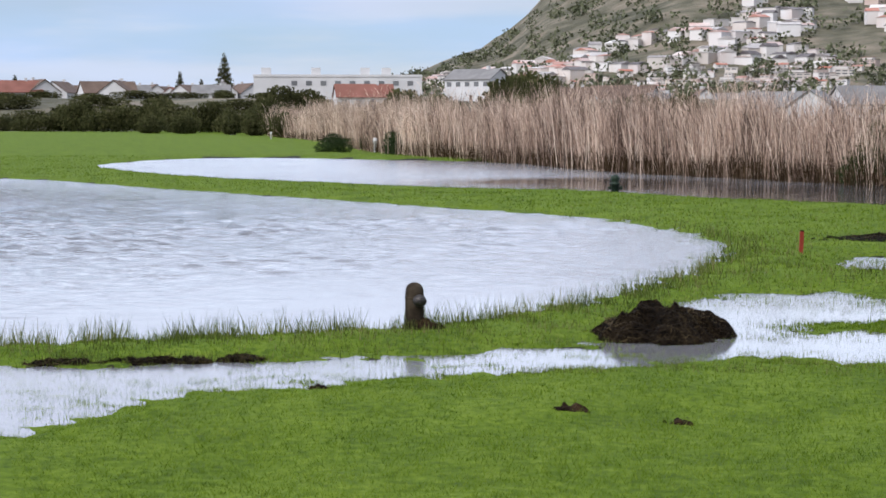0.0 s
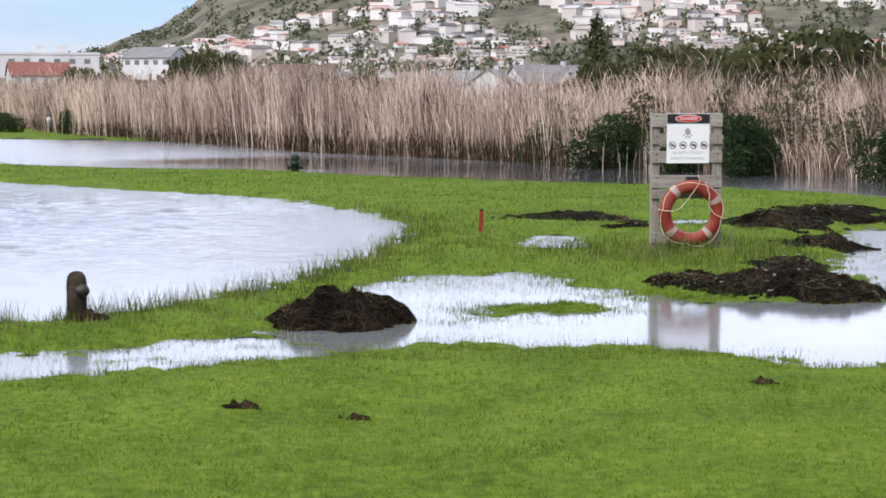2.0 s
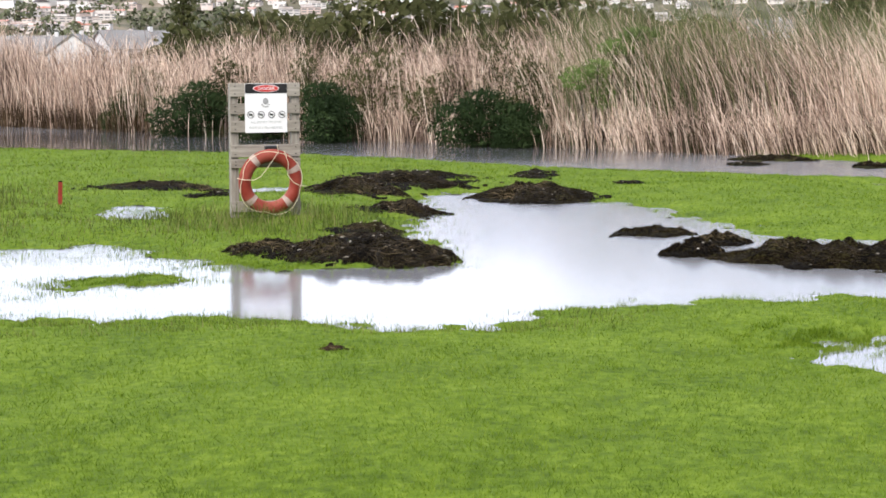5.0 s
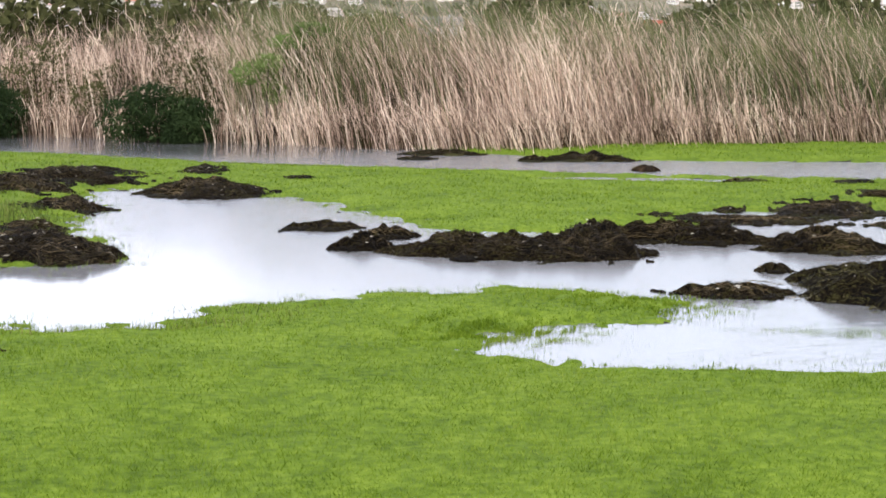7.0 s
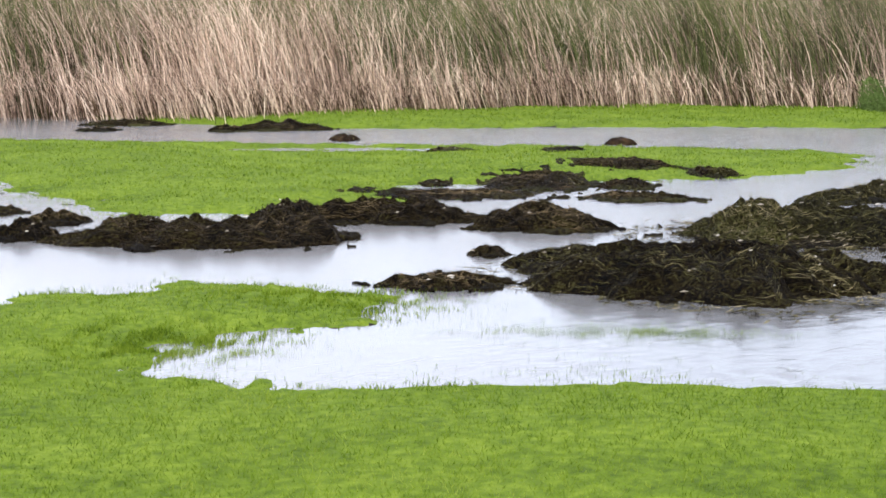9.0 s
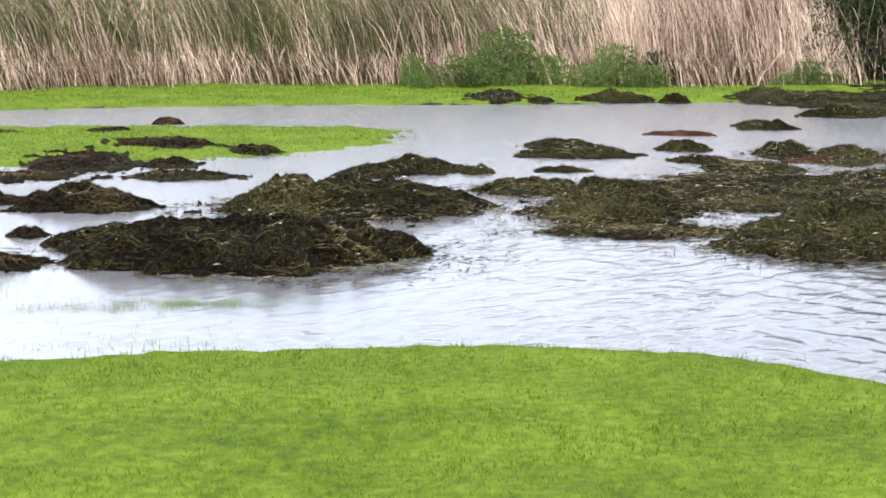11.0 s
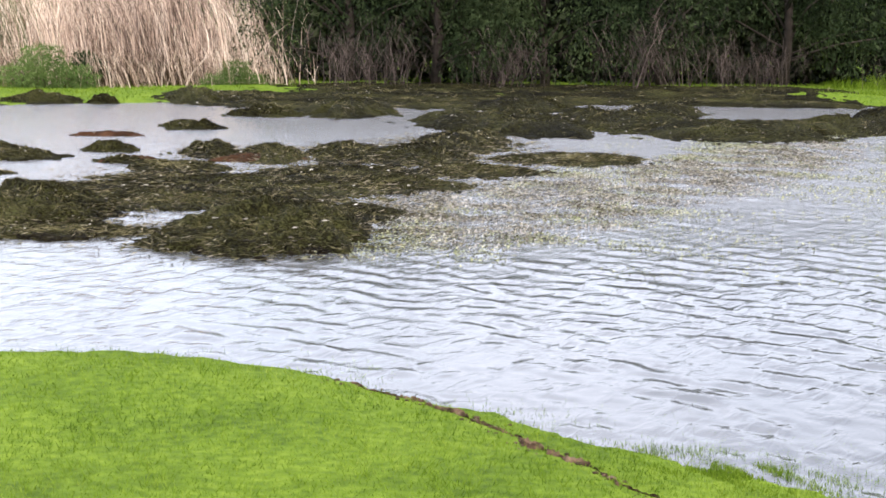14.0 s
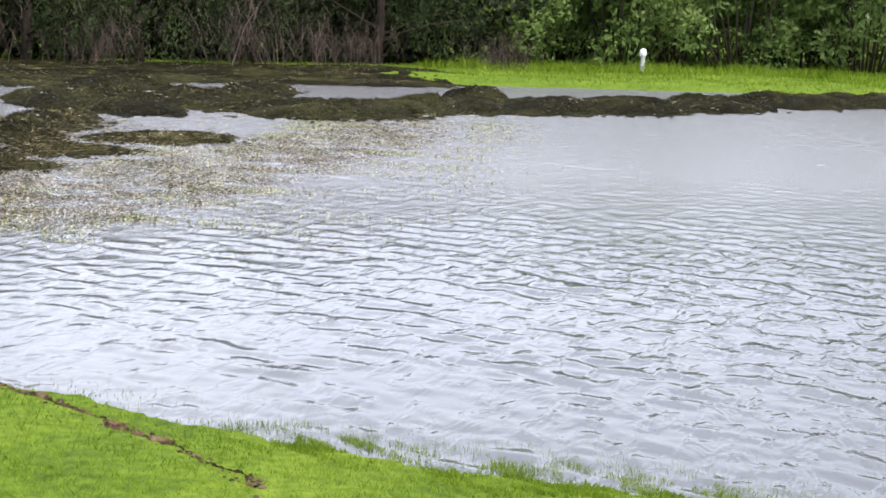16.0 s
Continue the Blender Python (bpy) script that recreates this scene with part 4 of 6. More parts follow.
for x, y, turn, s in [(43.9, -2.2, 40, 1.1), (44.0, -5.0, 120, 1.05), (44.4, -8.0, 210, 1.2), (45.0, -11.4, 300, 1.2), (45.6, -3.4, 160, 1.25), (46.0, -6.6, 250, 1.3), (46.2, -9.8, 20, 1.3), (45.2, -0.6, 110, 1.2), (48.6, -3.8, 80, 1.15), (49.4, -7.8, 170, 1.2), (50.0, -11.8, 10, 1.2), (48.8, -0.6, 60, 1.25), (51.0, -5.6, 10, 1.5), (51.6, -10.0, 100, 1.5), (52.0, -14.4, 80, 1.4), (50.6, -1.6, 200, 1.5)]:
    again(thicket, x, y, 0.2, turn, s)


def make_twigs(seed, tall, spread, n):
    g = np.random.default_rng(seed)
    ob = thing("dead_shrub", "bare grey-pink dead shrub of thin twigs on the bank", "shrub", "dead shrubs under the trees")
    a, q = g.uniform(0, 2 * np.pi, n), g.uniform(0, 1, n)
    V1, F1 = stalks(g.normal(0, spread * 0.32, n), g.normal(0, spread * 0.32, n), np.full(n, -0.05), tall * g.uniform(0.4, 1.1, n), np.full(n, 0.013), np.cos(a) * q * spread * 0.6, np.sin(a) * q * spread * 0.6, g)
    tips = V1.reshape(-1, 5, 3)
    k = g.integers(0, n, n * 6)
    f = g.uniform(0.25, 1.0, len(k))[:, None]
    c = tips[k, 0] * (1 - f) + tips[k, 4] * f
    b = g.uniform(0, 2 * np.pi, len(k))
    V2, F2 = stalks(c[:, 0], c[:, 1], c[:, 2], g.uniform(0.12, 0.5, len(k)), np.full(len(k), 0.009), np.cos(b) * 0.8, np.sin(b) * 0.8, g)
    V1, F1 = np.vstack([V1, V2]), np.vstack([F1, F2 + len(V1)])
    part("branchwork", mesh_of("branchwork", V1, F1, M_TWIG), parent=ob)["kind"] = "stuff"
    return ob


shrub = place(make_twigs(81, 1.35, 1.7, 110), 35.0, 11.2, 0.05)
for x, y, s in [(36.2, 8.6, 0.85), (37.7, 5.9, 1.15), (38.7, 3.9, 0.8), (40.2, 0.6, 0.6)]:
    again(shrub, x, y, 0.05, x * 97 % 360, s)

# low green bushes at the foot of the reeds
low_bush = make_bush([(0, 0, 0.35, 0.7, 0.5, 0.5), (0.6, 0.1, 0.4, 0.5, 0.45, 0.5), (-0.5, 0.1, 0.3, 0.5, 0.4, 0.42), (0.1, 0.2, 0.7, 0.5, 0.4, 0.4)], 4600, 0.15, 0.026, M_BUSH, 72, "low dark green waterside bush at the reeds' foot", group="waterside bushes")
place(low_bush, 10.85, 39.2, 0, 0, 1.2)
for x, y, turn, s in [(12.7, 35.4, 60, 1.2), (11.7, 37.2, 200, 0.7), (14.7, 31.8, 140, 1.1), (15.2, 31.3, 30, 0.85), (17.2, 28.6, 90, 0.5), (33.0, 16.2, 10, 0.7), (10.3, 43.2, 10, 0.9), (-5.2, 80, 30, 0.9), (-2.2, 76, 80, 1.0), (-3.6, 86, 140, 0.8)]:
    again(low_bush, x, y, 0, turn, s)
green_bush = make_bush([(0, 0, 0.4, 0.9, 0.6, 0.5), (0.7, 0.1, 0.35, 0.7, 0.5, 0.4), (-0.7, 0.1, 0.3, 0.7, 0.5, 0.35), (0.1, 0.2, 0.8, 0.6, 0.45, 0.45)], 4200, 0.18, 0.022, M_LEAF_LIGHT, 78, "low bright green waterside bush at the reeds' foot", group="waterside bushes")
place(green_bush, 30.4, 18.3, 0.04, -55, 0.95)
for x, y, turn, s in [(31.7, 16.5, 130, 0.75), (29.3, 19.5, 40, 0.55), (33.8, 13.5, -60, 0.5)]:
    again(green_bush, x, y, 0, turn, s)
place(make_bush([(-0.3, 0, 1.35, 0.34, 0.3, 0.24), (0.1, 0.1, 1.55, 0.3, 0.3, 0.2), (0.5, 0.3, 1.95, 0.42, 0.3, 0.16), (0.9, 0.4, 2.2, 0.4, 0.3, 0.14), (0.2, 0.2, 1.0, 0.25, 0.2, 0.3)], 1500, 0.12, 0.035, M_LEAF_LIGHT, 73, "yellow-green shrub growing up through the reeds"), 16.05, 30.1, 0.0, -28)

# olive scrub growing among the reeds
scrub = make_bush([(0, 0, 0.7, 0.7, 0.5, 0.6), (0.7, 0.2, 1.0, 0.6, 0.5, 0.5), (-0.6, 0.1, 0.9, 0.6, 0.5, 0.55), (0.2, 0.3, 1.5, 0.5, 0.4, 0.4), (-0.3, 0.2, 1.7, 0.35, 0.3, 0.3)], 2600, 0.14, 0.03, M_OLIVE, 79, "olive-green scrub growing up among the reeds", "scrub", "bush", group="scrub among the reeds")
place(scrub, 11.9, 39.6, 0, 20, 0.9)
for x, y, turn, s, sz in [(13.0, 37.6, 80, 0.8, 0.95), (13.9, 35.9, 150, 0.9, 1.05), (14.7, 34.5, 200, 0.8, 0.8), (15.4, 33.4, 280, 0.9, 1.1), (16.0, 32.2, 40, 0.8, 0.9), (10.4, 42.8, 310, 0.8, 0.8)]:
    again(scrub, x, y, 0, turn, s, sz)

# hedge behind the reeds, far bushes beside the fairway, trees among the houses
hedge = make_bush([(0, 0, 1.6, 3.0, 1.6, 1.6), (2.5, 0.3, 2.0, 2.4, 1.5, 1.6), (-2.4, 0.2, 1.8, 2.5, 1.5, 1.5), (0.6, 0.4, 2.8, 2.4, 1.4, 1.3)], 2500, 0.46, 0.26, M_OLIVE, 74, "broad olive-green hedge behind the reeds", "hedge", "hedge", group="hedges behind the reeds")
place(hedge, 20.6, 66, 0, 10, 1.0, 0.9)
for x, y, turn, s, sz in [(25.0, 62, 190, 1.1, 1.02), (29, 58, 20, 1.05, 1.05), (33, 53, 60, 1.0, 0.8), (36, 49, 30, 0.9, 0.72), (38.5, 45, 50, 0.95, 0.72), (41, 41, 50, 0.95, 0.8), (43, 36.5, 60, 0.95, 0.9), (45, 32, 70, 0.95, 1.0), (45, 27, 70, 0.95, 1.1), (45.5, 22, 80, 0.95, 1.2)]:
    again(hedge, x, y, 0, turn, s, sz)
for x, y, turn, s, sz in [(-45, 198, 0, 0.7, 0.5), (-39.5, 196, 180, 0.6, 0.9), (-35.5, 190, 20, 0.7, 0.75), (-31.5, 192, 110, 0.6, 0.95), (-27, 184, 20, 0.6, 0.6), (-23.5, 180, 200, 0.55, 0.85), (-20, 176, 10, 0.6, 0.62), (-16.5, 166, 60, 0.5, 0.9), (-50, 202, 50, 0.7, 0.45), (-13.8, 150, 40, 0.45, 0.6), (-19.2, 160, 90, 0.5, 0.6), (-16.2, 152, 70, 0.42, 0.6), (-29, 176, 70, 0.5, 0.5), (-41.5, 199, 30, 0.6, 0.7), (-25, 172, 60, 0.45, 0.5), (-12.4, 139, 150, 0.35, 0.55), (-73, 290, 20, 1.0, 0.3), (-66, 295, 140, 0.9, 0.42), (-59, 300, 70, 1.1, 0.3), (-51, 298, 200, 0.95, 0.4), (-44, 300, 30, 1.0, 0.32), (-37, 302, 110, 0.9, 0.44), (-30, 300, 60, 1.0, 0.34), (-79, 292, 80, 1.0, 0.4), (-52, 222, 10, 0.9, 0.6), (-46, 226, 80, 0.8, 0.75), (-40.5, 220, 140, 0.9, 0.55), (-34, 224, 30, 0.8, 0.8), (-28, 218, 200, 0.9, 0.6), (-22.5, 214, 60, 0.8, 0.75), (-17.5, 205, 120, 0.7, 0.7), (-62, 255, 40, 1.0, 0.6), (-50, 260, 170, 1.0, 0.55), (-40, 255, 100, 1.0, 0.6), (-30, 258, 20, 1.0, 0.5)]:
    again(hedge, x, y, float(hill(np.array([float(x)]), np.array([float(y)]))[0]) - 0.1, turn, s, sz)


# ---- houses ----
def gable_house(w, dp, h, rise, wall_mat, roof_mat, label, windows=3, name="house", chimney=True, group=""):
    """Walls, an overhanging pitched roof, windows with frames, a door; the ridge runs along x."""
    ob = thing(name, label, "house", group)
    bm = box(-w / 2, w / 2, -dp / 2, dp / 2, -3, h)
    for s in (-1, 1):
        x = s * (w / 2 - 0.01)
        f = [bm.verts.new(c) for c in ((x, -dp / 2, h), (x, dp / 2, h), (x, 0, h + rise))]
        bm.faces.new(f if s > 0 else f[::-1])
    part("wall", bm, wall_mat, ob)
    bm = bmesh.new()
    o, t = 0.35, 0.22
    k = rise / (dp / 2)
    prof = [(-dp / 2 - o, h - o * k), (0, h + rise), (dp / 2 + o, h - o * k), (dp / 2 + o, h - o * k + t), (0, h + rise + t), (-dp / 2 - o, h - o * k + t)]
    ends = [[bm.verts.new((s * (w / 2 + o), py, pz)) for py, pz in prof] for s in (-1, 1)]
    for i in range(6):
        j = (i + 1) % 6
        bm.faces.new((ends[0][i], ends[1][i], ends[1][j], ends[0][j]))
    for e, order in ((ends[0], 1), (ends[1], -1)):
        bm.faces.new((e[0], e[1], e[4], e[5])[::order])
        bm.faces.new((e[1], e[2], e[3], e[4])[::order])
    bmesh.ops.recalc_face_normals(bm, faces=bm.faces)
    part("roof", bm, roof_mat, ob)
    if chimney:
        part("chimney", box(w * 0.22, w * 0.22 + 0.7, -0.4, 0.4, h + rise * 0.5, h + rise + 0.9), wall_mat, ob)
    for i in range(windows):
        x = -w / 2 + w * (i + 0.5) / windows
        part("window", box(x - 0.75, x + 0.75, -dp / 2 - 0.04, -dp / 2 + 0.1, h - 1.9, h - 0.7), M_PANE, ob)
    part("door", box(w * 0.05, w * 0.05 + 0.95, -dp / 2 - 0.05, -dp / 2 + 0.1, 0.0, 2.05), M_ROOF_BROWN, ob)
    return ob


def block_house(w, dp, h, label, rows=2, cols=3, step_back=True, name="house", group=""):
    """A flat-roofed stepped house with a parapet and window rows."""
    ob = thing(name, label, "house", group)
    part("wall", box(-w / 2, w / 2, -dp / 2, dp / 2, -4, h), M_WALL, ob)
    part("roof", box(-w / 2 - 0.25, w / 2 + 0.25, -dp / 2 - 0.25, dp / 2 + 0.25, h, h + 0.3), M_ROOF, ob)
    if step_back:
        part("upper_wall", box(-w / 2 + 0.5, w * 0.2, -dp * 0.1, dp / 2, h + 0.3, h + 2.4), M_WALL, ob)
        part("upper_roof", box(-w / 2 + 0.2, w * 0.2 + 0.3, -dp * 0.1 - 0.4, dp / 2 + 0.2, h + 2.4, h + 2.65), M_ROOF, ob)
    for j in range(rows):
        for i in range(cols):
            x, zz = -w / 2 + w * (i + 0.5) / cols, h - 0.8 - j * 2.3
            part("window", box(x - w / cols * 0.38, x + w / cols * 0.34, -dp / 2 - 0.04, -dp / 2 + 0.1, zz - 1.0, zz), M_PANE, ob)
    return ob


HILL_GROUP = "houses on the hillside"
protos = [
    gable_house(11, 7, 3.4, 1.5, M_WALL, M_ROOF, "small painted house with a pitched roof on the hillside", 2, group=HILL_GROUP),
    gable_house(14, 8, 2.8, 1.6, M_WALL, M_ROOF, "long low painted house on the hillside", 3, group=HILL_GROUP),
    block_house(13, 8, 4.6, "flat-roofed two-storey painted house on the hillside", 2, 2, True, group=HILL_GROUP),
    block_house(10, 7, 4.4, "plain flat-roofed painted house on the hillside", 1, 2, False, group=HILL_GROUP),
    block_house(17, 9, 4.6, "broad flat-roofed painted house on the hillside", 2, 3, True, group=HILL_GROUP),
]
g = np.random.default_rng(91)
spots, tries = [], 0
while len(spots) < 980 and tries < 60000:
    tries += 1
    hd = g.uniform(-1.2, 50) if g.uniform() < 0.42 else g.uniform(-0.5, 22)
    rr = g.uniform(770, 1230)
    x, y = rr * math.sin(radians(hd)), rr * math.cos(radians(hd))
    zz = float(hill(np.array([x]), np.array([y]))[0])
    elev = math.degrees(math.atan2(zz, rr))
    top = np.interp(hd, [-1.2, 2, 4, 5.7, 8.4, 9.4, 14], [1.2, 1.4, 1.85, 2.45, 2.75, 3.6, 4.4])
    if elev > top or elev < 0.15:
        continue
    if float(wob(np.array([x]), np.array([y]), 120, 92)[0]) < -0.35:
        continue
    if any((x - a) ** 2 + ((y - b) * 0.8) ** 2 < 8.2 ** 2 for a, b, _ in spots):
        continue
    spots.append((x, y, zz))
spots.sort(key=lambda q: q[0] ** 2 + q[1] ** 2)
for i, (x, y, zz) in enumerate(spots[:290]):
    p = protos[i % 5]
    turn = -math.degrees(math.atan2(x, y)) + g.uniform(-35, 35) + (90 if g.uniform() < 0.15 else 0)
    s = g.uniform(0.38, 0.62)
    if i < 5:
        place(p, x, y, zz + 0.5, turn, s)
    else:
        again(p, x, y, zz + 0.5, turn, s)

# the farther houses, too many to count: walls and pitched roofs
WV, WF, RV, RF = [], [], [], []
for x, y, zz in spots[290:]:
    a, w2, d2, h2 = g.uniform(0, 6.3), g.uniform(3.2, 6.0), g.uniform(3.0, 4.6), g.uniform(3.0, 5.6)
    ux, uy = math.cos(a), math.sin(a)

    def corner(p, q, z):
        return (x + ux * p - uy * q, y + uy * p + ux * q, zz + z)
    o = len(WV)
    WV += [corner(p, q, z) for z in (-3, h2) for p, q in ((-w2, -d2), (w2, -d2), (w2, d2), (-w2, d2))]
    WF += [(o, o + 1, o + 5, o + 4), (o + 1, o + 2, o + 6, o + 5), (o + 2, o + 3, o + 7, o + 6), (o + 3, o, o + 4, o + 7)]
    o, rise = len(RV), g.uniform(0.3, 2.0)
    w2, d2 = w2 + 0.3, d2 + 0.3
    RV += [corner(-w2, -d2, h2), corner(w2, -d2, h2), corner(w2, d2, h2), corner(-w2, d2, h2), corner(-w2, 0, h2 + rise), corner(w2, 0, h2 + rise)]
    RF += [(o, o + 1, o + 5, o + 4), (o + 2, o + 3, o + 4, o + 5), (o, o + 4, o + 3, o), (o + 1, o + 2, o + 5, o + 1)]
far_houses = thing("far_houses", "many small white and pastel houses high on the hillside", "houses", kind="stuff")
for nm, vv, ff, mm in (("wall", WV, WF, M_WALL_FAR), ("roof", RV, RF, M_ROOF_FAR)):
    me = bpy.data.meshes.new(nm)
    me.from_pydata(vv, [], [tuple(dict.fromkeys(f)) for f in ff])
    me.materials.append(mm)
    part(nm, me, parent=far_houses)["kind"] = "stuff"

# trees and scrub between the houses
lumps, crowns = [], 1700
for i in range(crowns):
    hd, rr = g.uniform(-3, 52) if i % 2 else g.uniform(-2, 24), g.uniform(660, 1450)
    x, y = rr * math.sin(radians(hd)), rr * math.cos(radians(hd))
    s = g.uniform(1.6, 5.0)
    lumps.append((x, y, float(hill(np.array([x]), np.array([y]))[0]) + s * 0.8, s * g.uniform(0.8, 1.6), s * g.uniform(0.8, 1.6), s))
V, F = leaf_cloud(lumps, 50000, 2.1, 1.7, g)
tagged(new("hillside_trees", mesh_of("hillside_trees", V, F, M_HILLTREE)), "green trees and scrub between the hillside houses, paled in colour for haze", "trees", kind="stuff")

# the nearer row of houses behind the fairway bushes and reeds
NEAR = "houses behind the reeds"


def bearing(head, dist):
    return dist * math.sin(radians(head)), dist * math.cos(radians(head))


brown = gable_house(17, 9, 3.4, 3.4, M_WHITE, M_ROOF_BROWN, "white house with a brown tiled roof", 4, group=NEAR)
red = gable_house(15, 9, 3.2, 3.2, M_WHITE, M_ROOF_RED, "white house with a red tiled roof", 4, group=NEAR)
grey = gable_house(14, 9, 3.4, 3.2, M_WHITE, M_ROOF_GREY, "white house with a grey roof", 4, group=NEAR)
row = [(-14.6 + 0.36 * k, (brown, brown, brown, red, brown, brown, grey)[k % 7]) for k in range(26)]
g = np.random.default_rng(93)
sites = [(src, head, g.uniform(330, 420), 0.0, g.uniform(-25, 25) + (90 if g.uniform() < 0.7 else 0), g.uniform(0.48, 0.66)) for head, src in row]
sites += [(red, -2.6, 235, 2.7, 8, 0.5), (grey, 4.4, 300, 2.6, 90, 0.6), (brown, 3.5, 290, 1.6, 10, 0.7), (brown, 5.7, 320, 2.4, -20, 0.7), (grey, 6.9, 300, 1.6, 60, 0.6), (brown, 8.2, 300, 1.8, 95, 0.65), (grey, 9.4, 290, 1.4, 20, 0.6),
          (grey, 11.7, 225, 0.8, 80, 0.62), (grey, 13.4, 250, 0.8, 30, 0.75), (grey, 10.5, 250, 0.4, -15, 0.7), (grey, 21.0, 560, 8.0, 20, 0.9), (brown, 25.0, 560, 8.0, 60, 0.9), (grey, 28.5, 560, 8.0, -10, 0.9), (red, 32.1, 560, 10.0, 75, 0.8),
          (grey, 33.4, 550, 8.0, 10, 0.9), (grey, 38.6, 560, 8.0, -20, 0.8), (red, 30.6, 570, 8.0, 10, 0.8)]
for src, head, dist, zz, turn, s in sites:
    x, y = bearing(head, dist)
    if dist > 325:
        zz = float(hill(np.array([x]), np.array([y]))[0]) - 0.25
    if src.location.length < 1:
        place(src, x, y, zz, -head + turn, s)
    else:
        again(src, x, y, zz, -head + turn, s)
bright = place(gable_house(12, 8, 3.2, 2.6, M_WHITE, M_ROOF_BRIGHT, "white house with a bright red roof", 3, group=NEAR), *bearing(40.4, 570), 7.8, -30, 0.9)
again(bright, *bearing(38.3, 590), 7.8, -10, 0.8)
place(gable_house(15, 9, 6.2, 2.6, M_WHITE, M_ROOF_GREY, "large white gabled house with a grey roof", 5, group=NEAR), *bearing(1.05, 285), 3.9, -38, 0.60)

# the long white apartment block
flats = thing("apartment_block", "long white flat-roofed apartment block with dark windows", "building", m=Matrix.Translation((*bearing(-3.4, 310), 0.0)) @ Matrix.Rotation(radians(3.4), 4, "Z"))
part("wall", box(-14.5, 14.5, 0, 9, -1, 8.6), M_WHITE, flats)
part("parapet", box(-14.6, 14.6, -0.1, 9.1, 8.6, 9.0), M_WHITE, flats)
for x in (-13.2, -4.6, 3.9, 7.6):
    part("stair_tower", box(x, x + 1.6, 1, 4, 9.0, 10.2), M_WHITE, flats)
for j in range(1):
    for i in range(9):
        part("window", box(-8.0 + i * 2.5, -7.0 + i * 2.5, -0.05, 0.1, 7.1 - 3 * j, 7.9 - 3 * j), M_PANE, flats)

# far trees: a pine with tiers, and broad dark crowns among the roofs
def make_pine(seed, tall, label):
    g2 = np.random.default_rng(seed)
    ob = thing("pine_tree", label, "tree", "pines among the houses")
    part("trunk", tube([(0, 0, -1), (0, 0, tall * 0.5), (0, 0, tall * 0.98)], 0.3, 7, None, 0.3), M_BARK, ob)
    tiers = [(0, 0, tall * (0.22 + 0.095 * i), tall * 0.23 * (1 - 0.105 * i), tall * 0.23 * (1 - 0.105 * i), tall * 0.05) for i in range(9)]
    V, F = leaf_cloud(tiers, 1900, 0.8, 0.22, g2)
    part("crown", mesh_of("crown", V, F, M_OLIVE), parent=ob)
    return ob


pine = place(make_pine(95, 11.5, "tall dark tiered pine among the houses"), *bearing(-6.98, 450), 4.2, 0, 1.15)
again(pine, *bearing(-8.37, 460), 4.0, 20, 0.8)
again(pine, *bearing(-7.7, 460), 3.0, 70, 0.72)
again(pine, *bearing(-13.45, 440), 3.4, 50, 0.72)
again(pine, *bearing(14.95, 150), 0.0, 80, 0.75)
dark = make_bush([(0, 0, 2.2, 3.0, 2.4, 2.0), (2.4, 0.4, 2.0, 2.0, 1.8, 1.6), (-2.2, 0.3, 1.8, 2.0, 1.6, 1.5)], 2400, 0.7, 0.36, M_OLIVE, 96, "dark rounded tree crown between the houses", "tree", "tree", group="trees between the houses")
place(dark, *bearing(-5.2, 235), 2.2, 0, 0.8)
for head, dist, zz, s, sz in [(-4.4, 235, 2.2, 0.65, 0.7), (-1.3, 220, 0.6, 1.1, 1.0), (-0.2, 215, 0.3, 0.8, 0.9), (3.1, 200, 0.4, 1.1, 1.3), (2.0, 208, 0.3, 1.2, 1.35), (2.6, 203, 0.3, 1.0, 1.45), (2.2, 190, 0.0, 0.8, 0.9), (6.2, 220, 0.4, 1.2, 0.9), (7.6, 210, 0.3, 1.0, 0.9), (-10.0, 215, 0, 0.8, 0.7), (-12.0, 212, 0, 0.9, 0.7),
                                (36.4, 130, 1.6, 1.25, 1.4), (38.2, 140, 1.0, 1.0, 1.0), (43.0, 120, 0.8, 1.2, 1.2), (46.0, 115, 0.8, 1.2, 1.2), (49.0, 110, 0.8, 1.2, 1.2), (52.5, 105, 0.8, 1.3, 1.3), (56, 100, 0.8, 1.3, 1.3), (24, 190, 1.5, 1.2, 1.2), (29, 180, 2.0, 1.1, 1.1)]:
    again(dark, *bearing(head, dist), zz, head * 37 % 360, s, sz)


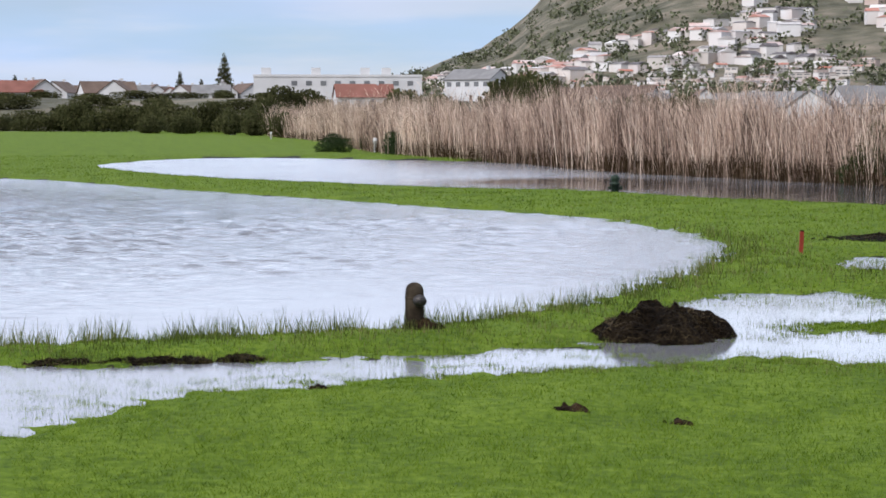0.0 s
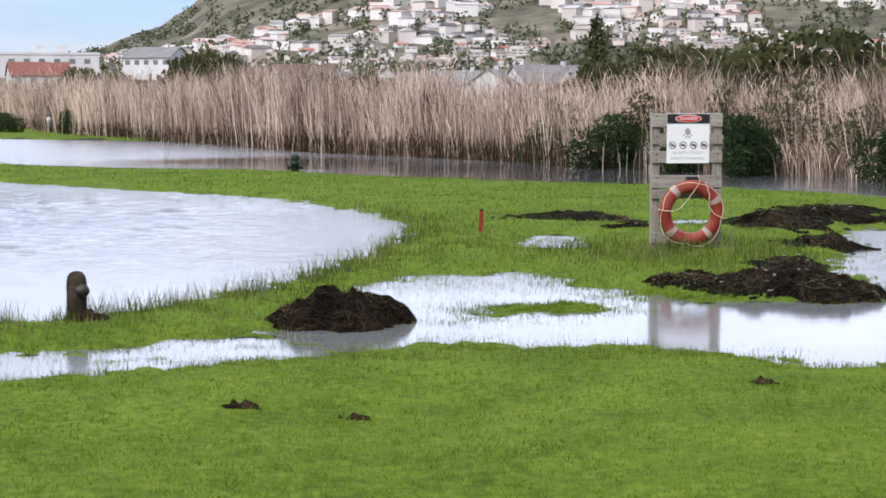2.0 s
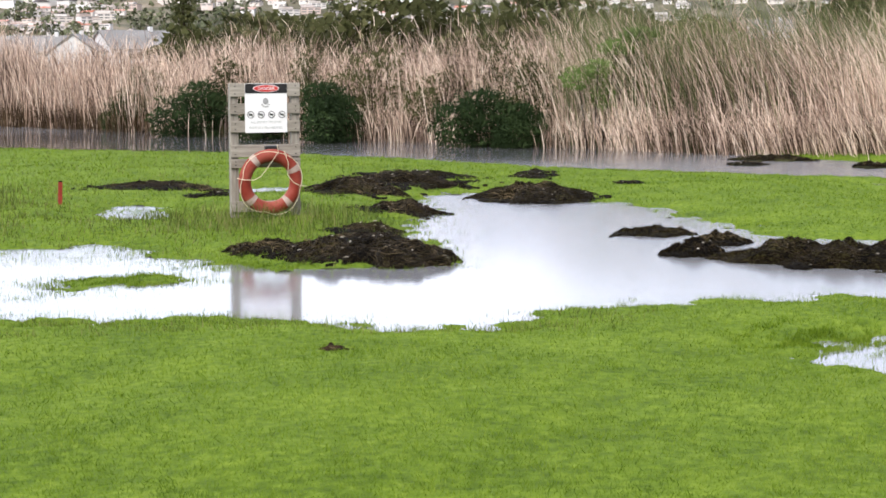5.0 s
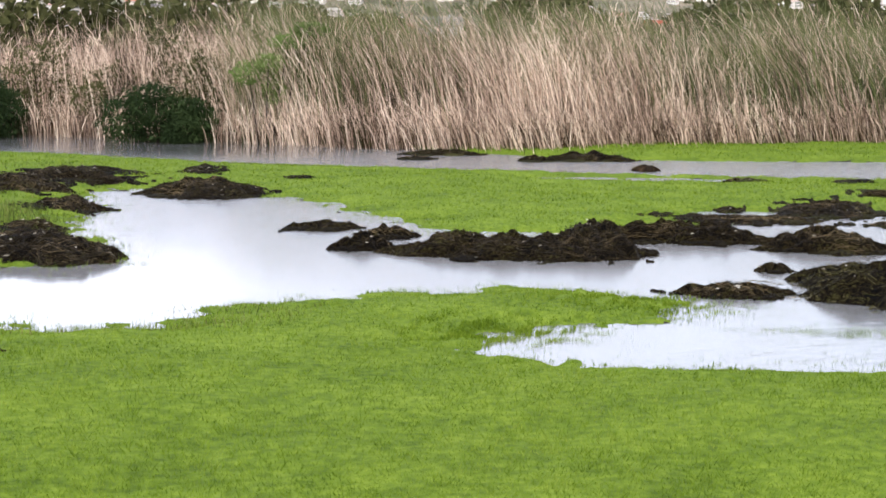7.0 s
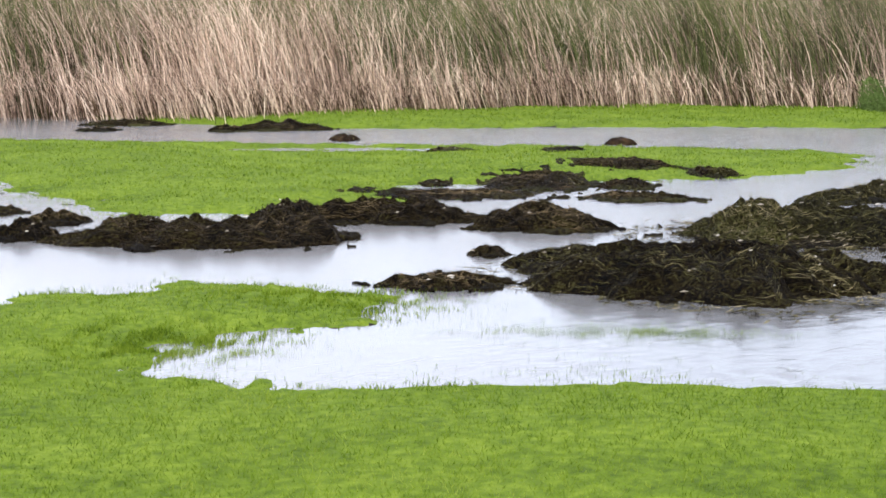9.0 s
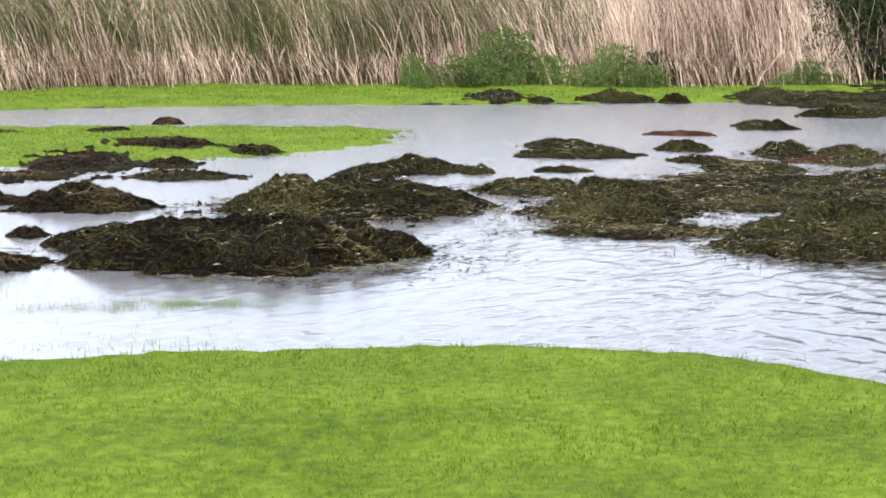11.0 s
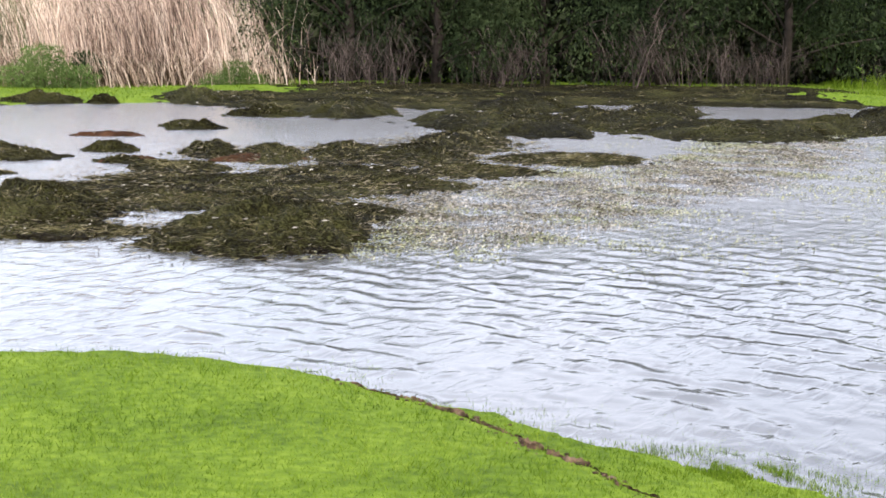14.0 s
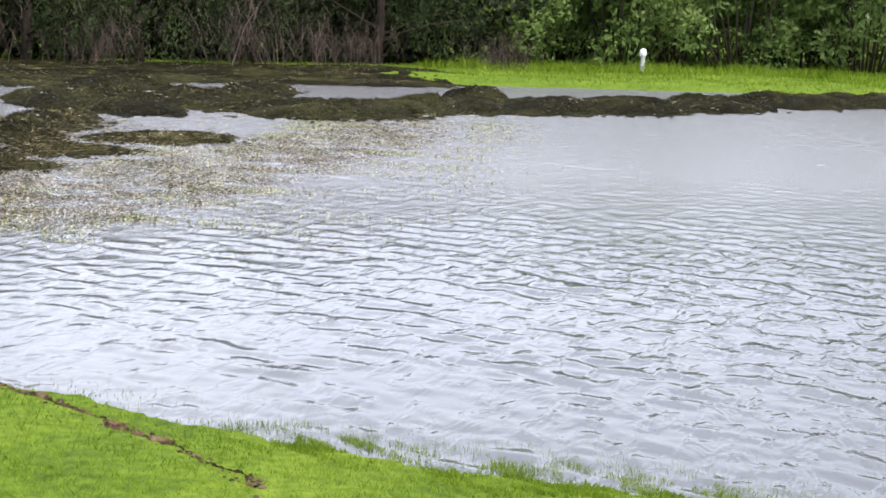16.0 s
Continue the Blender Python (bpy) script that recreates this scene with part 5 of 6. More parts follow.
# ---- heaps of washed-up weed ----
def heap(x, y, w, dp, hgt, seed, label, mat=M_WEED, strand_mat=M_STRAND, name="weed_heap", group="heaps of washed-up weed", strands=1.0, lumpy=1.0, peak=0.85):
    """A ragged low dome with stems draped along its surface and a few pale scraps."""
    g2 = np.random.default_rng(seed)
    ph, head2 = g2.uniform(0, 6.3, 6), math.atan2(x, y)
    ca, sa = math.cos(head2), math.sin(head2)

    def skin(t, a):
        out = 1.0 + sum(k * np.sin(m * a + p) for k, m, p in zip((0.13, 0.11, 0.09, 0.07, 0.05, 0.04), (2, 3, 5, 8, 13, 21), ph))
        rad = 0.54 * (1 - t) * out
        lx, ly = rad * np.cos(a) * w, rad * np.sin(a) * dp
        px, py = lx * ca + ly * sa, -lx * sa + ly * ca
        sx, sy = x + px, y + py
        prof = np.maximum(1 - np.maximum(1 - t, 0) ** 2.2, 0) ** peak
        lump = 1 + lumpy * (0.20 * wob(sx, sy, 0.55 * max(0.35, min(w, dp, 1.6)), seed) + 0.13 * wob(sx, sy, 0.2, seed + 1))
        rough = 0.011 * lumpy * wob(sx, sy, 0.07, seed + 2) * np.minimum(prof * 2, 1)
        return px, py, 0.86 * hgt * prof * np.maximum(lump, 0.25) + rough - 0.035 * np.maximum(1 - t, 0) ** 5

    nr2, na = (20, 84) if w * dp > 0.6 and math.hypot(x, y) < 22 else (14, 56) if math.hypot(x, y) < 24 else (10, 40)
    px, py, pz = skin(*np.broadcast_arrays(np.linspace(-0.02, 1, nr2)[:, None], np.linspace(0, 2 * np.pi, na, endpoint=False)[None]))
    V = np.stack([px, py, pz], -1).reshape(-1, 3)
    k = np.arange(nr2 * na).reshape(nr2, na)
    q = np.stack([k[:-1], np.roll(k[:-1], -1, 1), np.roll(k[1:], -1, 1), k[1:]], -1).reshape(-1, 4)
    rest = float(probe(np.array([float(x)]), np.array([float(y)]))[0][0]) if hgt <= 0.12 else 0.0
    ob = thing(name, label, "weed heap", group, Matrix.Translation((x, y, max(0.0, rest - 0.01))))
    part("body", mesh_of("body", V, q, mat, True), parent=ob)
    far2 = np.clip(math.hypot(x, y) / 13, 0.85, 2.0)
    n2 = int(np.clip(2300 * w * dp / far2 ** 1.5 + 100, 100, 1800) * strands * (1.0 if math.hypot(x, y) < 24 else 0.6))
    t0, a0 = 1 - np.sqrt(g2.uniform(0.0, 1.02, n2)), g2.uniform(0, 2 * np.pi, n2)
    L = (0.03 + 0.14 * g2.uniform(0, 1, n2) ** 2) * np.clip(min(w, dp) / 0.8, 0.45, 1.0) * far2 ** 0.5
    way = g2.normal(0, 0.6, n2) + np.where(g2.uniform(0, 1, n2) < 0.5, g2.uniform(-2, 2, n2), 0)
    rr = np.maximum(0.5 * (1 - t0), 0.12) * 0.5 * (w + dp)
    pts = []
    for s in (-0.5, -0.17, 0.17, 0.5):
        cx, cy, cz = skin(np.clip(t0 + s * L * np.sin(way) / max(w, dp), -0.04, 0.97), a0 + s * L * np.cos(way) / rr)
        pts.append(np.stack([cx, cy, cz + 0.003 + np.where(abs(s) < 0.3, 0.007, 0.0) * g2.uniform(0, 1.2, n2) + np.where(g2.uniform(0, 1, n2) < 0.03, 0.018, 0.0)], -1))
    d = pts[3] - pts[0]
    side = np.stack([-d[:, 1], d[:, 0], np.abs(d[:, 1]) * 0 + 0.6 * np.hypot(d[:, 0], d[:, 1])], -1)
    side *= (0.0014 * far2 * g2.uniform(0.6, 1.4, n2) / np.maximum(np.linalg.norm(side, axis=1), 1e-6))[:, None]
    V = np.stack([pts[0], pts[1] - side, pts[1] + side, pts[2] - side, pts[2] + side, pts[3]], 1).reshape(-1, 3)
    o = 6 * np.arange(n2)[:, None]
    part("fibre", mesh_of("fibre", V, np.concatenate([o + [0, 1, 2], o + [1, 3, 2], o + [2, 3, 4], o + [3, 5, 4]]), strand_mat), parent=ob, label="matted fibre and stems")["kind"] = "stuff"
    if name == "weed_heap":
        n3 = int(4 + 9 * min(w * dp, 2.5))
        cx, cy, cz = skin(1 - np.sqrt(g2.uniform(0.02, 0.95, n3)), g2.uniform(0, 2 * np.pi, n3))
        a3, l3 = g2.uniform(0, 2 * np.pi, n3), g2.uniform(0.012, 0.035, n3)
        ux, uy = np.cos(a3) * l3, np.sin(a3) * l3
        V = np.stack([np.stack([cx - ux, cy - uy, cz + 0.012], -1), np.stack([cx - uy * 0.3, cy + ux * 0.3, cz + 0.022], -1), np.stack([cx + ux, cy + uy, cz + 0.016], -1), np.stack([cx + uy * 0.3, cy - ux * 0.3, cz + 0.013], -1)], 1).reshape(-1, 3)
        part("scrap", mesh_of("scrap", V, 4 * np.arange(n3)[:, None] + [[0, 1, 2, 3]], M_DEBRIS), parent=ob, label="pale dry leaf scraps")["kind"] = "stuff"
    return ob


# x, y, width, depth, height
SIGN_HEAPS = [(5.5, 13.85, 1.15, 1.05, 0.20), (5.05, 14.15, 1.0, 0.9, 0.17), (4.67, 14.59, 0.77, 0.54, 0.09), (6.05, 15.9, 0.66, 0.7, 0.14), (5.75, 15.0, 0.8, 0.9, 0.14), (7.33, 18.17, 0.95, 0.76, 0.15), (9.37, 22.85, 1.63, 1.47, 0.18), (7.74, 20.74, 1.27, 1.14, 0.25), (5.66, 22.5, 1.78, 0.89, 0.15), (5.88, 20.68, 0.61, 0.31, 0.13), (9.66, 19.46, 1.47, 1.18, 0.2),
    (10.82, 21.92, 0.61, 0.55, 0.16), (11.17, 22.65, 0.64, 0.58, 0.15), (8.71, 21.85, 2.09, 1.04, 0.2), (11.59, 20.63, 0.39, 0.25, 0.04)]
MID_HEAPS = [(8.72, 14.93, 0.74, 0.37, 0.08), (8.12, 13.19, 0.56, 0.39, 0.13), (8.86, 13.95, 0.56, 0.39, 0.1), (8.98, 11.98, 1.94, 0.81, 0.19), (8.72, 12.57, 0.73, 0.51, 0.19), (9.72, 11.94, 0.79, 1.31, 0.26), (11.0, 12.23, 1.5, 0.6, 0.19), (11.6, 11.0, 1.14, 0.63, 0.2), (10.0, 11.58, 0.2, 0.25, 0.03),
    (10.05, 10.06, 0.31, 0.25, 0.06), (8.8, 9.17, 0.84, 0.42, 0.09), (12.83, 13.43, 1.79, 0.62, 0.06), (14.4, 13.7, 1.0, 1.5, 0.12), (16.12, 14.19, 1.15, 0.69, 0.11), (14.82, 12.91, 0.62, 0.49, 0.09), (16.41, 13.21, 0.38, 0.31, 0.08), (13.94, 11.98, 1.12, 0.39, 0.07), (13.56, 14.41, 0.37, 0.25, 0.05),
    (17.31, 23.12, 0.51, 0.41, 0.1), (18.17, 22.89, 1.29, 0.78, 0.15), (15.94, 24.49, 0.67, 0.4, 0.06), (16.56, 17.36, 0.63, 0.32, 0.06), (17.43, 16.23, 0.59, 0.3, 0.05), (17.09, 25.44, 1.56, 0.47, 0.1)]
RIGHT_HEAPS = [(10.08, 9.16, 0.89, 0.71, 0.15), (10.02, 8.05, 2.02, 1.51, 0.29), (10.41, 7.55, 1.03, 0.72, 0.22), (12.77, 9.15, 1.9, 1.43, 0.26), (12.39, 9.46, 0.89, 0.97, 0.3), (15.28, 10.67, 0.66, 0.59, 0.1), (15.8, 10.52, 0.83, 0.67, 0.15), (15.95, 9.9, 0.32, 0.26, 0.08), (19.28, 10.82, 0.91, 0.64, 0.09),
    (18.43, 9.94, 0.89, 0.71, 0.11), (19.72, 9.46, 0.6, 0.42, 0.11), (16.63, 9.31, 0.56, 0.28, 0.05), (16.5, 13.08, 0.45, 0.36, 0.09), (23.85, 10.3, 0.6, 0.42, 0.1), (14.68, 8.61, 0.77, 0.46, 0.12), (14.79, 8.57, 1.03, 0.62, 0.12), (13.85, 7.3, 1.12, 1.7, 0.24), (13.3, 7.0, 0.9, 0.8, 0.17), (12.75, 6.5, 1.3, 0.8, 0.06),
    (13.2, 4.95, 1.25, 1.7, 0.25), (12.6, 4.95, 1.35, 1.1, 0.14), (12.9, 5.35, 1.0, 0.8, 0.12)]
FAR_HEAPS = [(15.2, 7.0, 1.2, 1.0, 0.07), (16.42, 6.86, 1.75, 1.4, 0.09), (16.1, 5.95, 1.5, 1.9, 0.08), (17.79, 5.96, 1.64, 1.52, 0.10), (19.7, 8.16, 0.66, 1.07, 0.16), (19.69, 7.45, 0.8, 1.56, 0.13), (20.12, 6.72, 0.87, 1.69, 0.15), (20.36, 5.93, 1.22, 2.52, 0.14), (22.25, 5.94, 1.17, 2.26, 0.17),
    (19.65, 9.4, 0.52, 0.42, 0.11), (18.33, 8.64, 0.48, 0.34, 0.08), (23.49, 10.02, 0.76, 0.45, 0.12), (26.64, 10.11, 1.1, 0.66, 0.17), (27.89, 9.26, 1.39, 2.62, 0.23), (25.96, 6.09, 1.25, 2.51, 0.23), (26.88, 5.18, 1.21, 2.42, 0.23), (26.85, 4.53, 1.34, 2.67, 0.23), (30.2, 12.81, 1.17, 2.42, 0.23),
    (28.11, 14.67, 1.28, 0.64, 0.19), (27.22, 16.49, 1.01, 1.59, 0.19), (27.0, 15.52, 0.42, 0.25, 0.12), (28.42, 13.73, 0.48, 0.25, 0.18)]
BANK_HEAPS = [(26.22, 6.88, 1.55, 2.65, 0.2), (25.21, 5.6, 1.49, 2.81, 0.2), (26.43, 4.11, 1.86, 2.66, 0.19), (25.61, 3.0, 2.05, 2.66, 0.2), (26.0, 2.32, 1.62, 2.79, 0.2), (27.48, 1.34, 1.93, 2.76, 0.2), (30.67, 0.95, 0.93, 1.86, 0.2), (27.89, -0.18, 2.02, 2.61, 0.2), (28.54, -1.41, 2.1, 2.73, 0.2),
    (29.8, -2.76, 2.06, 2.67, 0.2), (31.59, -4.38, 2.26, 2.66, 0.2), (32.11, -6.02, 3.29, 2.65, 0.2), (30.56, 6.95, 1.7, 2.67, 0.2), (30.04, 4.59, 1.33, 2.77, 0.2)]
SPREADS = [(14.7, 6.75, 1.3, 0.9, 0.05), (15.3, 6.2, 1.6, 1.0, 0.06), (14.9, 5.75, 0.9, 0.9, 0.05), (15.9, 7.5, 1.3, 0.9, 0.05), (16.9, 7.3, 1.4, 0.8, 0.05), (14.54, 5.09, 1.16, 1.16, 0.09), (16.99, 5.17, 1.2, 0.96, 0.09), (18.62, 4.84, 1.14, 0.91, 0.09), (20.43, 4.18, 1.54, 1.08, 0.09), (17.85, 7.77, 0.92, 0.92, 0.09), (14.4, 13.52, 0.69, 0.69, 0.09), (18.21, 10.13, 1.04, 0.62, 0.09), (31.5, 10.5, 3.0, 2.0, 0.08), (32.4, 8.6, 3.2, 2.2, 0.09),
    (33.3, 6.6, 3.2, 2.2, 0.08), (33.8, 4.6, 3.0, 2.2, 0.09), (34.0, 2.8, 2.8, 2.0, 0.08), (33.2, 10.2, 3.0, 1.8, 0.08), (34.6, 8.0, 3.2, 2.0, 0.08), (35.2, 5.8, 3.2, 2.0, 0.08), (35.2, 3.8, 3.0, 2.0, 0.08), (31.0, 12.2, 2.4, 1.4, 0.08), (29.4, 10.8, 2.4, 2.0, 0.07), (30.6, 8.2, 2.6, 2.0, 0.08), (36.4, 9.2, 3.4, 2.4, 0.08), (36.6, 7.0, 3.4, 2.4, 0.08), (37.0, 5.0, 3.2, 2.4, 0.08), (37.2, 3.4, 2.8, 2.2, 0.08), (34.6, 11.2, 2.8, 2.0, 0.08)]
RUSTY = [(19.23, 7.45, 1.05, 0.73, 0.06), (18.46, 8.6, 0.67, 0.4, 0.06), (21.83, 10.44, 0.87, 0.44, 0.06)]
HEAP_LABEL = "dark brown heap of rotting water weed in the flood"
for k, row in enumerate(SIGN_HEAPS):
    heap(*row, 300 + k, "dark brown mat of washed-up weed on the grass", strand_mat=M_BROWN_STRAND, lumpy=0.9)
for k, row in enumerate(MID_HEAPS):
    heap(*row, 330 + 3 * k, HEAP_LABEL, strand_mat=M_BROWN_STRAND)
for k, row in enumerate(RIGHT_HEAPS):
    heap(*row, 400 + 3 * k, "brown and olive heap of rotting weed standing out of the water", M_WEED_OLIVE if row[0] > 12.1 else M_WEED, strands=1.2)
for k, row in enumerate(FAR_HEAPS):
    heap(*row, 480 + 3 * k, "olive-brown bank of washed-up weed", M_WEED_OLIVE, strands=1.0)
for k, row in enumerate(SPREADS):
    heap(*row, 700 + 3 * k, "thin olive-brown spread of weed between the heaps", M_WEED_OLIVE, strands=1.2, group="thin spreads of weed")
for k, row in enumerate(RUSTY):
    heap(*row, 760 + 3 * k, "thin rust-brown patch of drowned weed", M_RUST, M_BROWN_STRAND, strands=0.6, group="thin spreads of weed")
for k, row in enumerate(BANK_HEAPS):
    heap(*row, 530 + 3 * k, "low dark spread of weed along the far bank", M_WEED_OLIVE, strands=0.6)
heap(1.40, 12.7, 1.0, 0.85, 0.25, 566, "dark heap of dug peat beside the puddle", M_PEAT, M_BROWN_STRAND, name="peat_heap", group="peat heaps", strands=1.0, lumpy=1.1, peak=0.8)
for k, (x, y) in enumerate([(17.3, 20.3), (19.6, 17.2)]):
    heap(x, y, 0.45, 0.4, 0.11, 570 + k, "small dark rounded clump at the water's edge", M_SOIL, name="weed_clump", group="clumps by the channel", strands=0.5, lumpy=0.4)

# the thin ragged mat of weed that joins the heaps, torn into shreds towards its edges
m_heads = np.radians(np.arange(8, 100, 0.13))
m_rings = 8.0 * 1.0062 ** np.arange(0, 256)
HH3, RR3 = np.meshgrid(m_heads, m_rings)
MX, MY = (RR3 * np.sin(HH3)).ravel(), (RR3 * np.cos(HH3)).ravel()
spread = np.zeros_like(MX)
for hx, hy, hw, hd, _ in SIGN_HEAPS + MID_HEAPS + RIGHT_HEAPS + FAR_HEAPS + BANK_HEAPS + SPREADS:
    ca, sa = math.cos(math.atan2(hx, hy)), math.sin(math.atan2(hx, hy))
    near = np.abs(MX - hx) + np.abs(MY - hy) < 2.2 * (hw + hd)
    ux, uy = MX[near] - hx, MY[near] - hy
    tight = 0.8 if math.hypot(hx, hy) < 15 else 1.0
    u, v = (ux * ca - uy * sa) / (0.60 * hw * tight), (ux * sa + uy * ca) / ((0.62 * hd + 0.1) * tight)
    spread[near] = np.maximum(spread[near], np.exp(-(u * u + v * v) * 0.7))
# open water left between the two near heaps
spread *= 1 - 0.9 * np.exp(-(((MX - 13.55) * 0.91 + (MY - 5.98) * 0.42) / 0.55) ** 2 - (((MX - 13.55) * -0.42 + (MY - 5.98) * 0.91) / 0.36) ** 2)
torn = spread + 0.15 * wob(MX, MY, 0.6, 921) + 0.11 * wob(MX, MY, 0.2, 922) + 0.06 * wob(MX, MY, 0.09, 923)
Zm, Dm = probe(MX, MY)
keep = (torn > 0.58) & (spread > 0.2)
MZ = np.maximum(Zm, 0.0) + np.where(keep, 0.012 + 0.07 * np.clip(torn - 0.58, 0, 0.4) + 0.008 * wob(MX, MY, 0.07, 924), -0.03)
n_r3, n_h3 = RR3.shape
k = np.arange(n_r3 * n_h3).reshape(n_r3, n_h3)
quads = np.stack([k[:-1, :-1], k[:-1, 1:], k[1:, 1:], k[1:, :-1]], -1).reshape(-1, 4)[:, ::-1]
quads = quads[keep[quads].sum(1) >= 2]
for mat, near in ((M_WEED, True), (M_WEED_OLIVE, False)):
    some = quads[(MX[quads[:, 0]] < 13.5) == near]
    used, back = np.unique(some, return_inverse=True)
    tagged(new("weed_mat", mesh_of("weed_mat", np.stack([MX, MY, MZ], -1)[used], back.reshape(-1, 4), mat, True)), "thin ragged mat of drowned brown weed between the heaps", "weed", kind="stuff")

# floating mat of weed scraps and pale debris beside the heaps
MAT = rounded([(13.0, 4.2), (14.7, 5.2), (16.5, 5.2), (18.1, 4.4), (21.0, 3.4), (24.1, 2.9), (25.8, 1.0), (21.5, 0.9), (17.9, 1.6), (16.1, 2.2), (14.4, 2.4), (13.1, 2.8), (12.6, 3.6)])


def scraps(name, n, inside, lo, hi, mat, label, seed, size=(0.03, 0.14), width=0.012, high=0.02):
    g2 = np.random.default_rng(seed)
    (x0, y0), (x1, y1) = lo, hi
    x, y = g2.uniform(x0, x1, n), g2.uniform(y0, y1, n)
    e = inside(x, y)
    keep = e > g2.uniform(0, 1, n)
    x, y = x[keep], y[keep]
    m = len(x)
    a, L = g2.uniform(0, 2 * np.pi, m), g2.uniform(*size, m) / 2
    z = 0.004 + g2.uniform(0, high, m)
    dx, dy, w2 = np.cos(a) * L, np.sin(a) * L, width * g2.uniform(0.5, 1.5, m)
    sx, sy = -np.sin(a) * w2, np.cos(a) * w2
    V = np.stack([np.stack([x - dx, y - dy, z], -1), np.stack([x + sx, y + sy, z + 0.006], -1), np.stack([x + dx, y + dy, z + g2.uniform(-0.003, 0.02, m)], -1), np.stack([x - sx, y - sy, z + 0.003], -1)], 1).reshape(-1, 3)
    o = 4 * np.arange(m)[:, None]
    return tagged(new(name, mesh_of(name, V, np.concatenate([o + [0, 1, 2], o + [0, 2, 3]]), mat)), label, "debris", kind="stuff")


def in_mat(x, y):
    return np.clip(-outside(x, y, MAT) / 0.7, 0, 1) * np.clip(0.55 + 0.6 * wob(x, y, 1.1, 601), 0.06, 1)


scraps("floating_weed", 30000, in_mat, (12, 0.5), (26.5, 5.5), M_STRAND, "dark weed scraps floating on the water", 602, (0.02, 0.08), 0.0045)
scraps("floating_debris", 170000, in_mat, (12, 0.5), (26.5, 5.5), M_DEBRIS, "pale stems and leaf scraps floating among the weed", 603, (0.012, 0.042), 0.004, 0.006)
scraps("algae_scum", 120000, lambda x, y: np.exp(-np.abs(outside(x, y, MAT) + 0.35) / 0.7) * np.clip(0.3 + 0.7 * wob(x, y, 1.4, 604), 0, 1) * (y < 4.5), (12, 0), (27, 5), M_ALGAE, "yellow-green algae scum along the mat's edge", 605, (0.012, 0.035), 0.006, 0.004)


def round_heaps(x, y):
    e = np.zeros_like(x)
    for hx, hy, hw, hd, _ in RIGHT_HEAPS[1:5] + RIGHT_HEAPS[14:] + FAR_HEAPS[:9] + SPREADS[:9]:
        a = math.atan2(hx, hy)
        ux, uy = x - hx, y - hy
        u, v = (ux * math.cos(a) - uy * math.sin(a)) / (0.66 * hw), (ux * math.sin(a) + uy * math.cos(a)) / (0.66 * hd)
        e = np.maximum(e, np.exp(-(u * u + v * v) * 0.9))
    return np.clip(2.2 * e - 0.25, 0, 1) * np.clip(0.45 + 0.7 * wob(x, y, 0.5, 611), 0.05, 1)


scraps("drifted_weed", 90000, round_heaps, (9, 3.5), (23, 10.5), M_STRAND, "dark weed shreds drifting round the heaps", 612, (0.03, 0.12), 0.005, 0.012)
scraps("drifted_straw", 42000, lambda x, y: round_heaps(x, y) * (x > 11.8), (11.8, 3.5), (23, 10.5), M_DRIFT, "tan straw and leaf scraps caught in the weed", 613, (0.02, 0.10), 0.0032, 0.09)


# ---- the lifebuoy stand ----
stand = thing("lifebuoy_stand", "grey weathered timber stand of slats with a warning sign", "sign stand", m=Matrix.Translation((5.6, 17.65, -0.03)) @ Matrix.Rotation(radians(-2), 4, "Z"))
HW = 0.375
for x in (-HW + 0.045, HW - 0.045):
    part("leg", box(x - 0.045, x + 0.045, 0.0, 0.07, -0.25, 1.50, 0.006), M_LEG, stand)
for z0, z1 in ((1.36, 1.50), (1.18, 1.29), (0.99, 1.11), (0.73, 0.86), (0.62, 0.715), (0.16, 0.27)):
    sl = part("slat", box(-HW, HW, -0.026, -0.002, z0, z1, 0.004), M_TIMBER, stand)
    for x in (-HW + 0.05, HW - 0.05):
        for zz in (z0 + 0.03, z1 - 0.03):
            sc = lathe([(0.0, 0.006), (0.006, 0.004), (0.007, 0.0)], 8)
            bmesh.ops.transform(sc, matrix=Matrix.Translation((x, -0.0265, zz)) @ Matrix.Rotation(radians(90), 4, "X"), verts=sc.verts)
            part("screw", sc, M_INK, sl)
plate = part("sign_plate", box(-0.222, 0.232, -0.034, -0.028, 0.985, 1.495, 0.002), M_PLATE, stand, "white warning plate with black header and red oval")
part("header", box(-0.220, 0.230, -0.0375, -0.0345, 1.395, 1.493), M_INK, plate, "black header band")


def disc(rx, rz, n=28, inner=0.0, thick=0.002):
    bm = bmesh.new()
    o = [bm.verts.new((rx * math.cos(2 * math.pi * i / n), 0, rz * math.sin(2 * math.pi * i / n))) for i in range(n)]
    if inner:
        q = [bm.verts.new((v.co.x * inner, 0, v.co.z * inner)) for v in o]
        for i in range(n):
            bm.faces.new((o[i], o[(i + 1) % n], q[(i + 1) % n], q[i]))
    else:
        bm.faces.new(o)
    r = bmesh.ops.extrude_face_region(bm, geom=bm.faces[:])
    bmesh.ops.translate(bm, verts=[v for v in r["geom"] if isinstance(v, bmesh.types.BMVert)], vec=(0, -thick, 0))
    bmesh.ops.recalc_face_normals(bm, faces=bm.faces)
    return bm


def at(ob, x, y, z):
    ob.location = (x, y, z)
    return ob


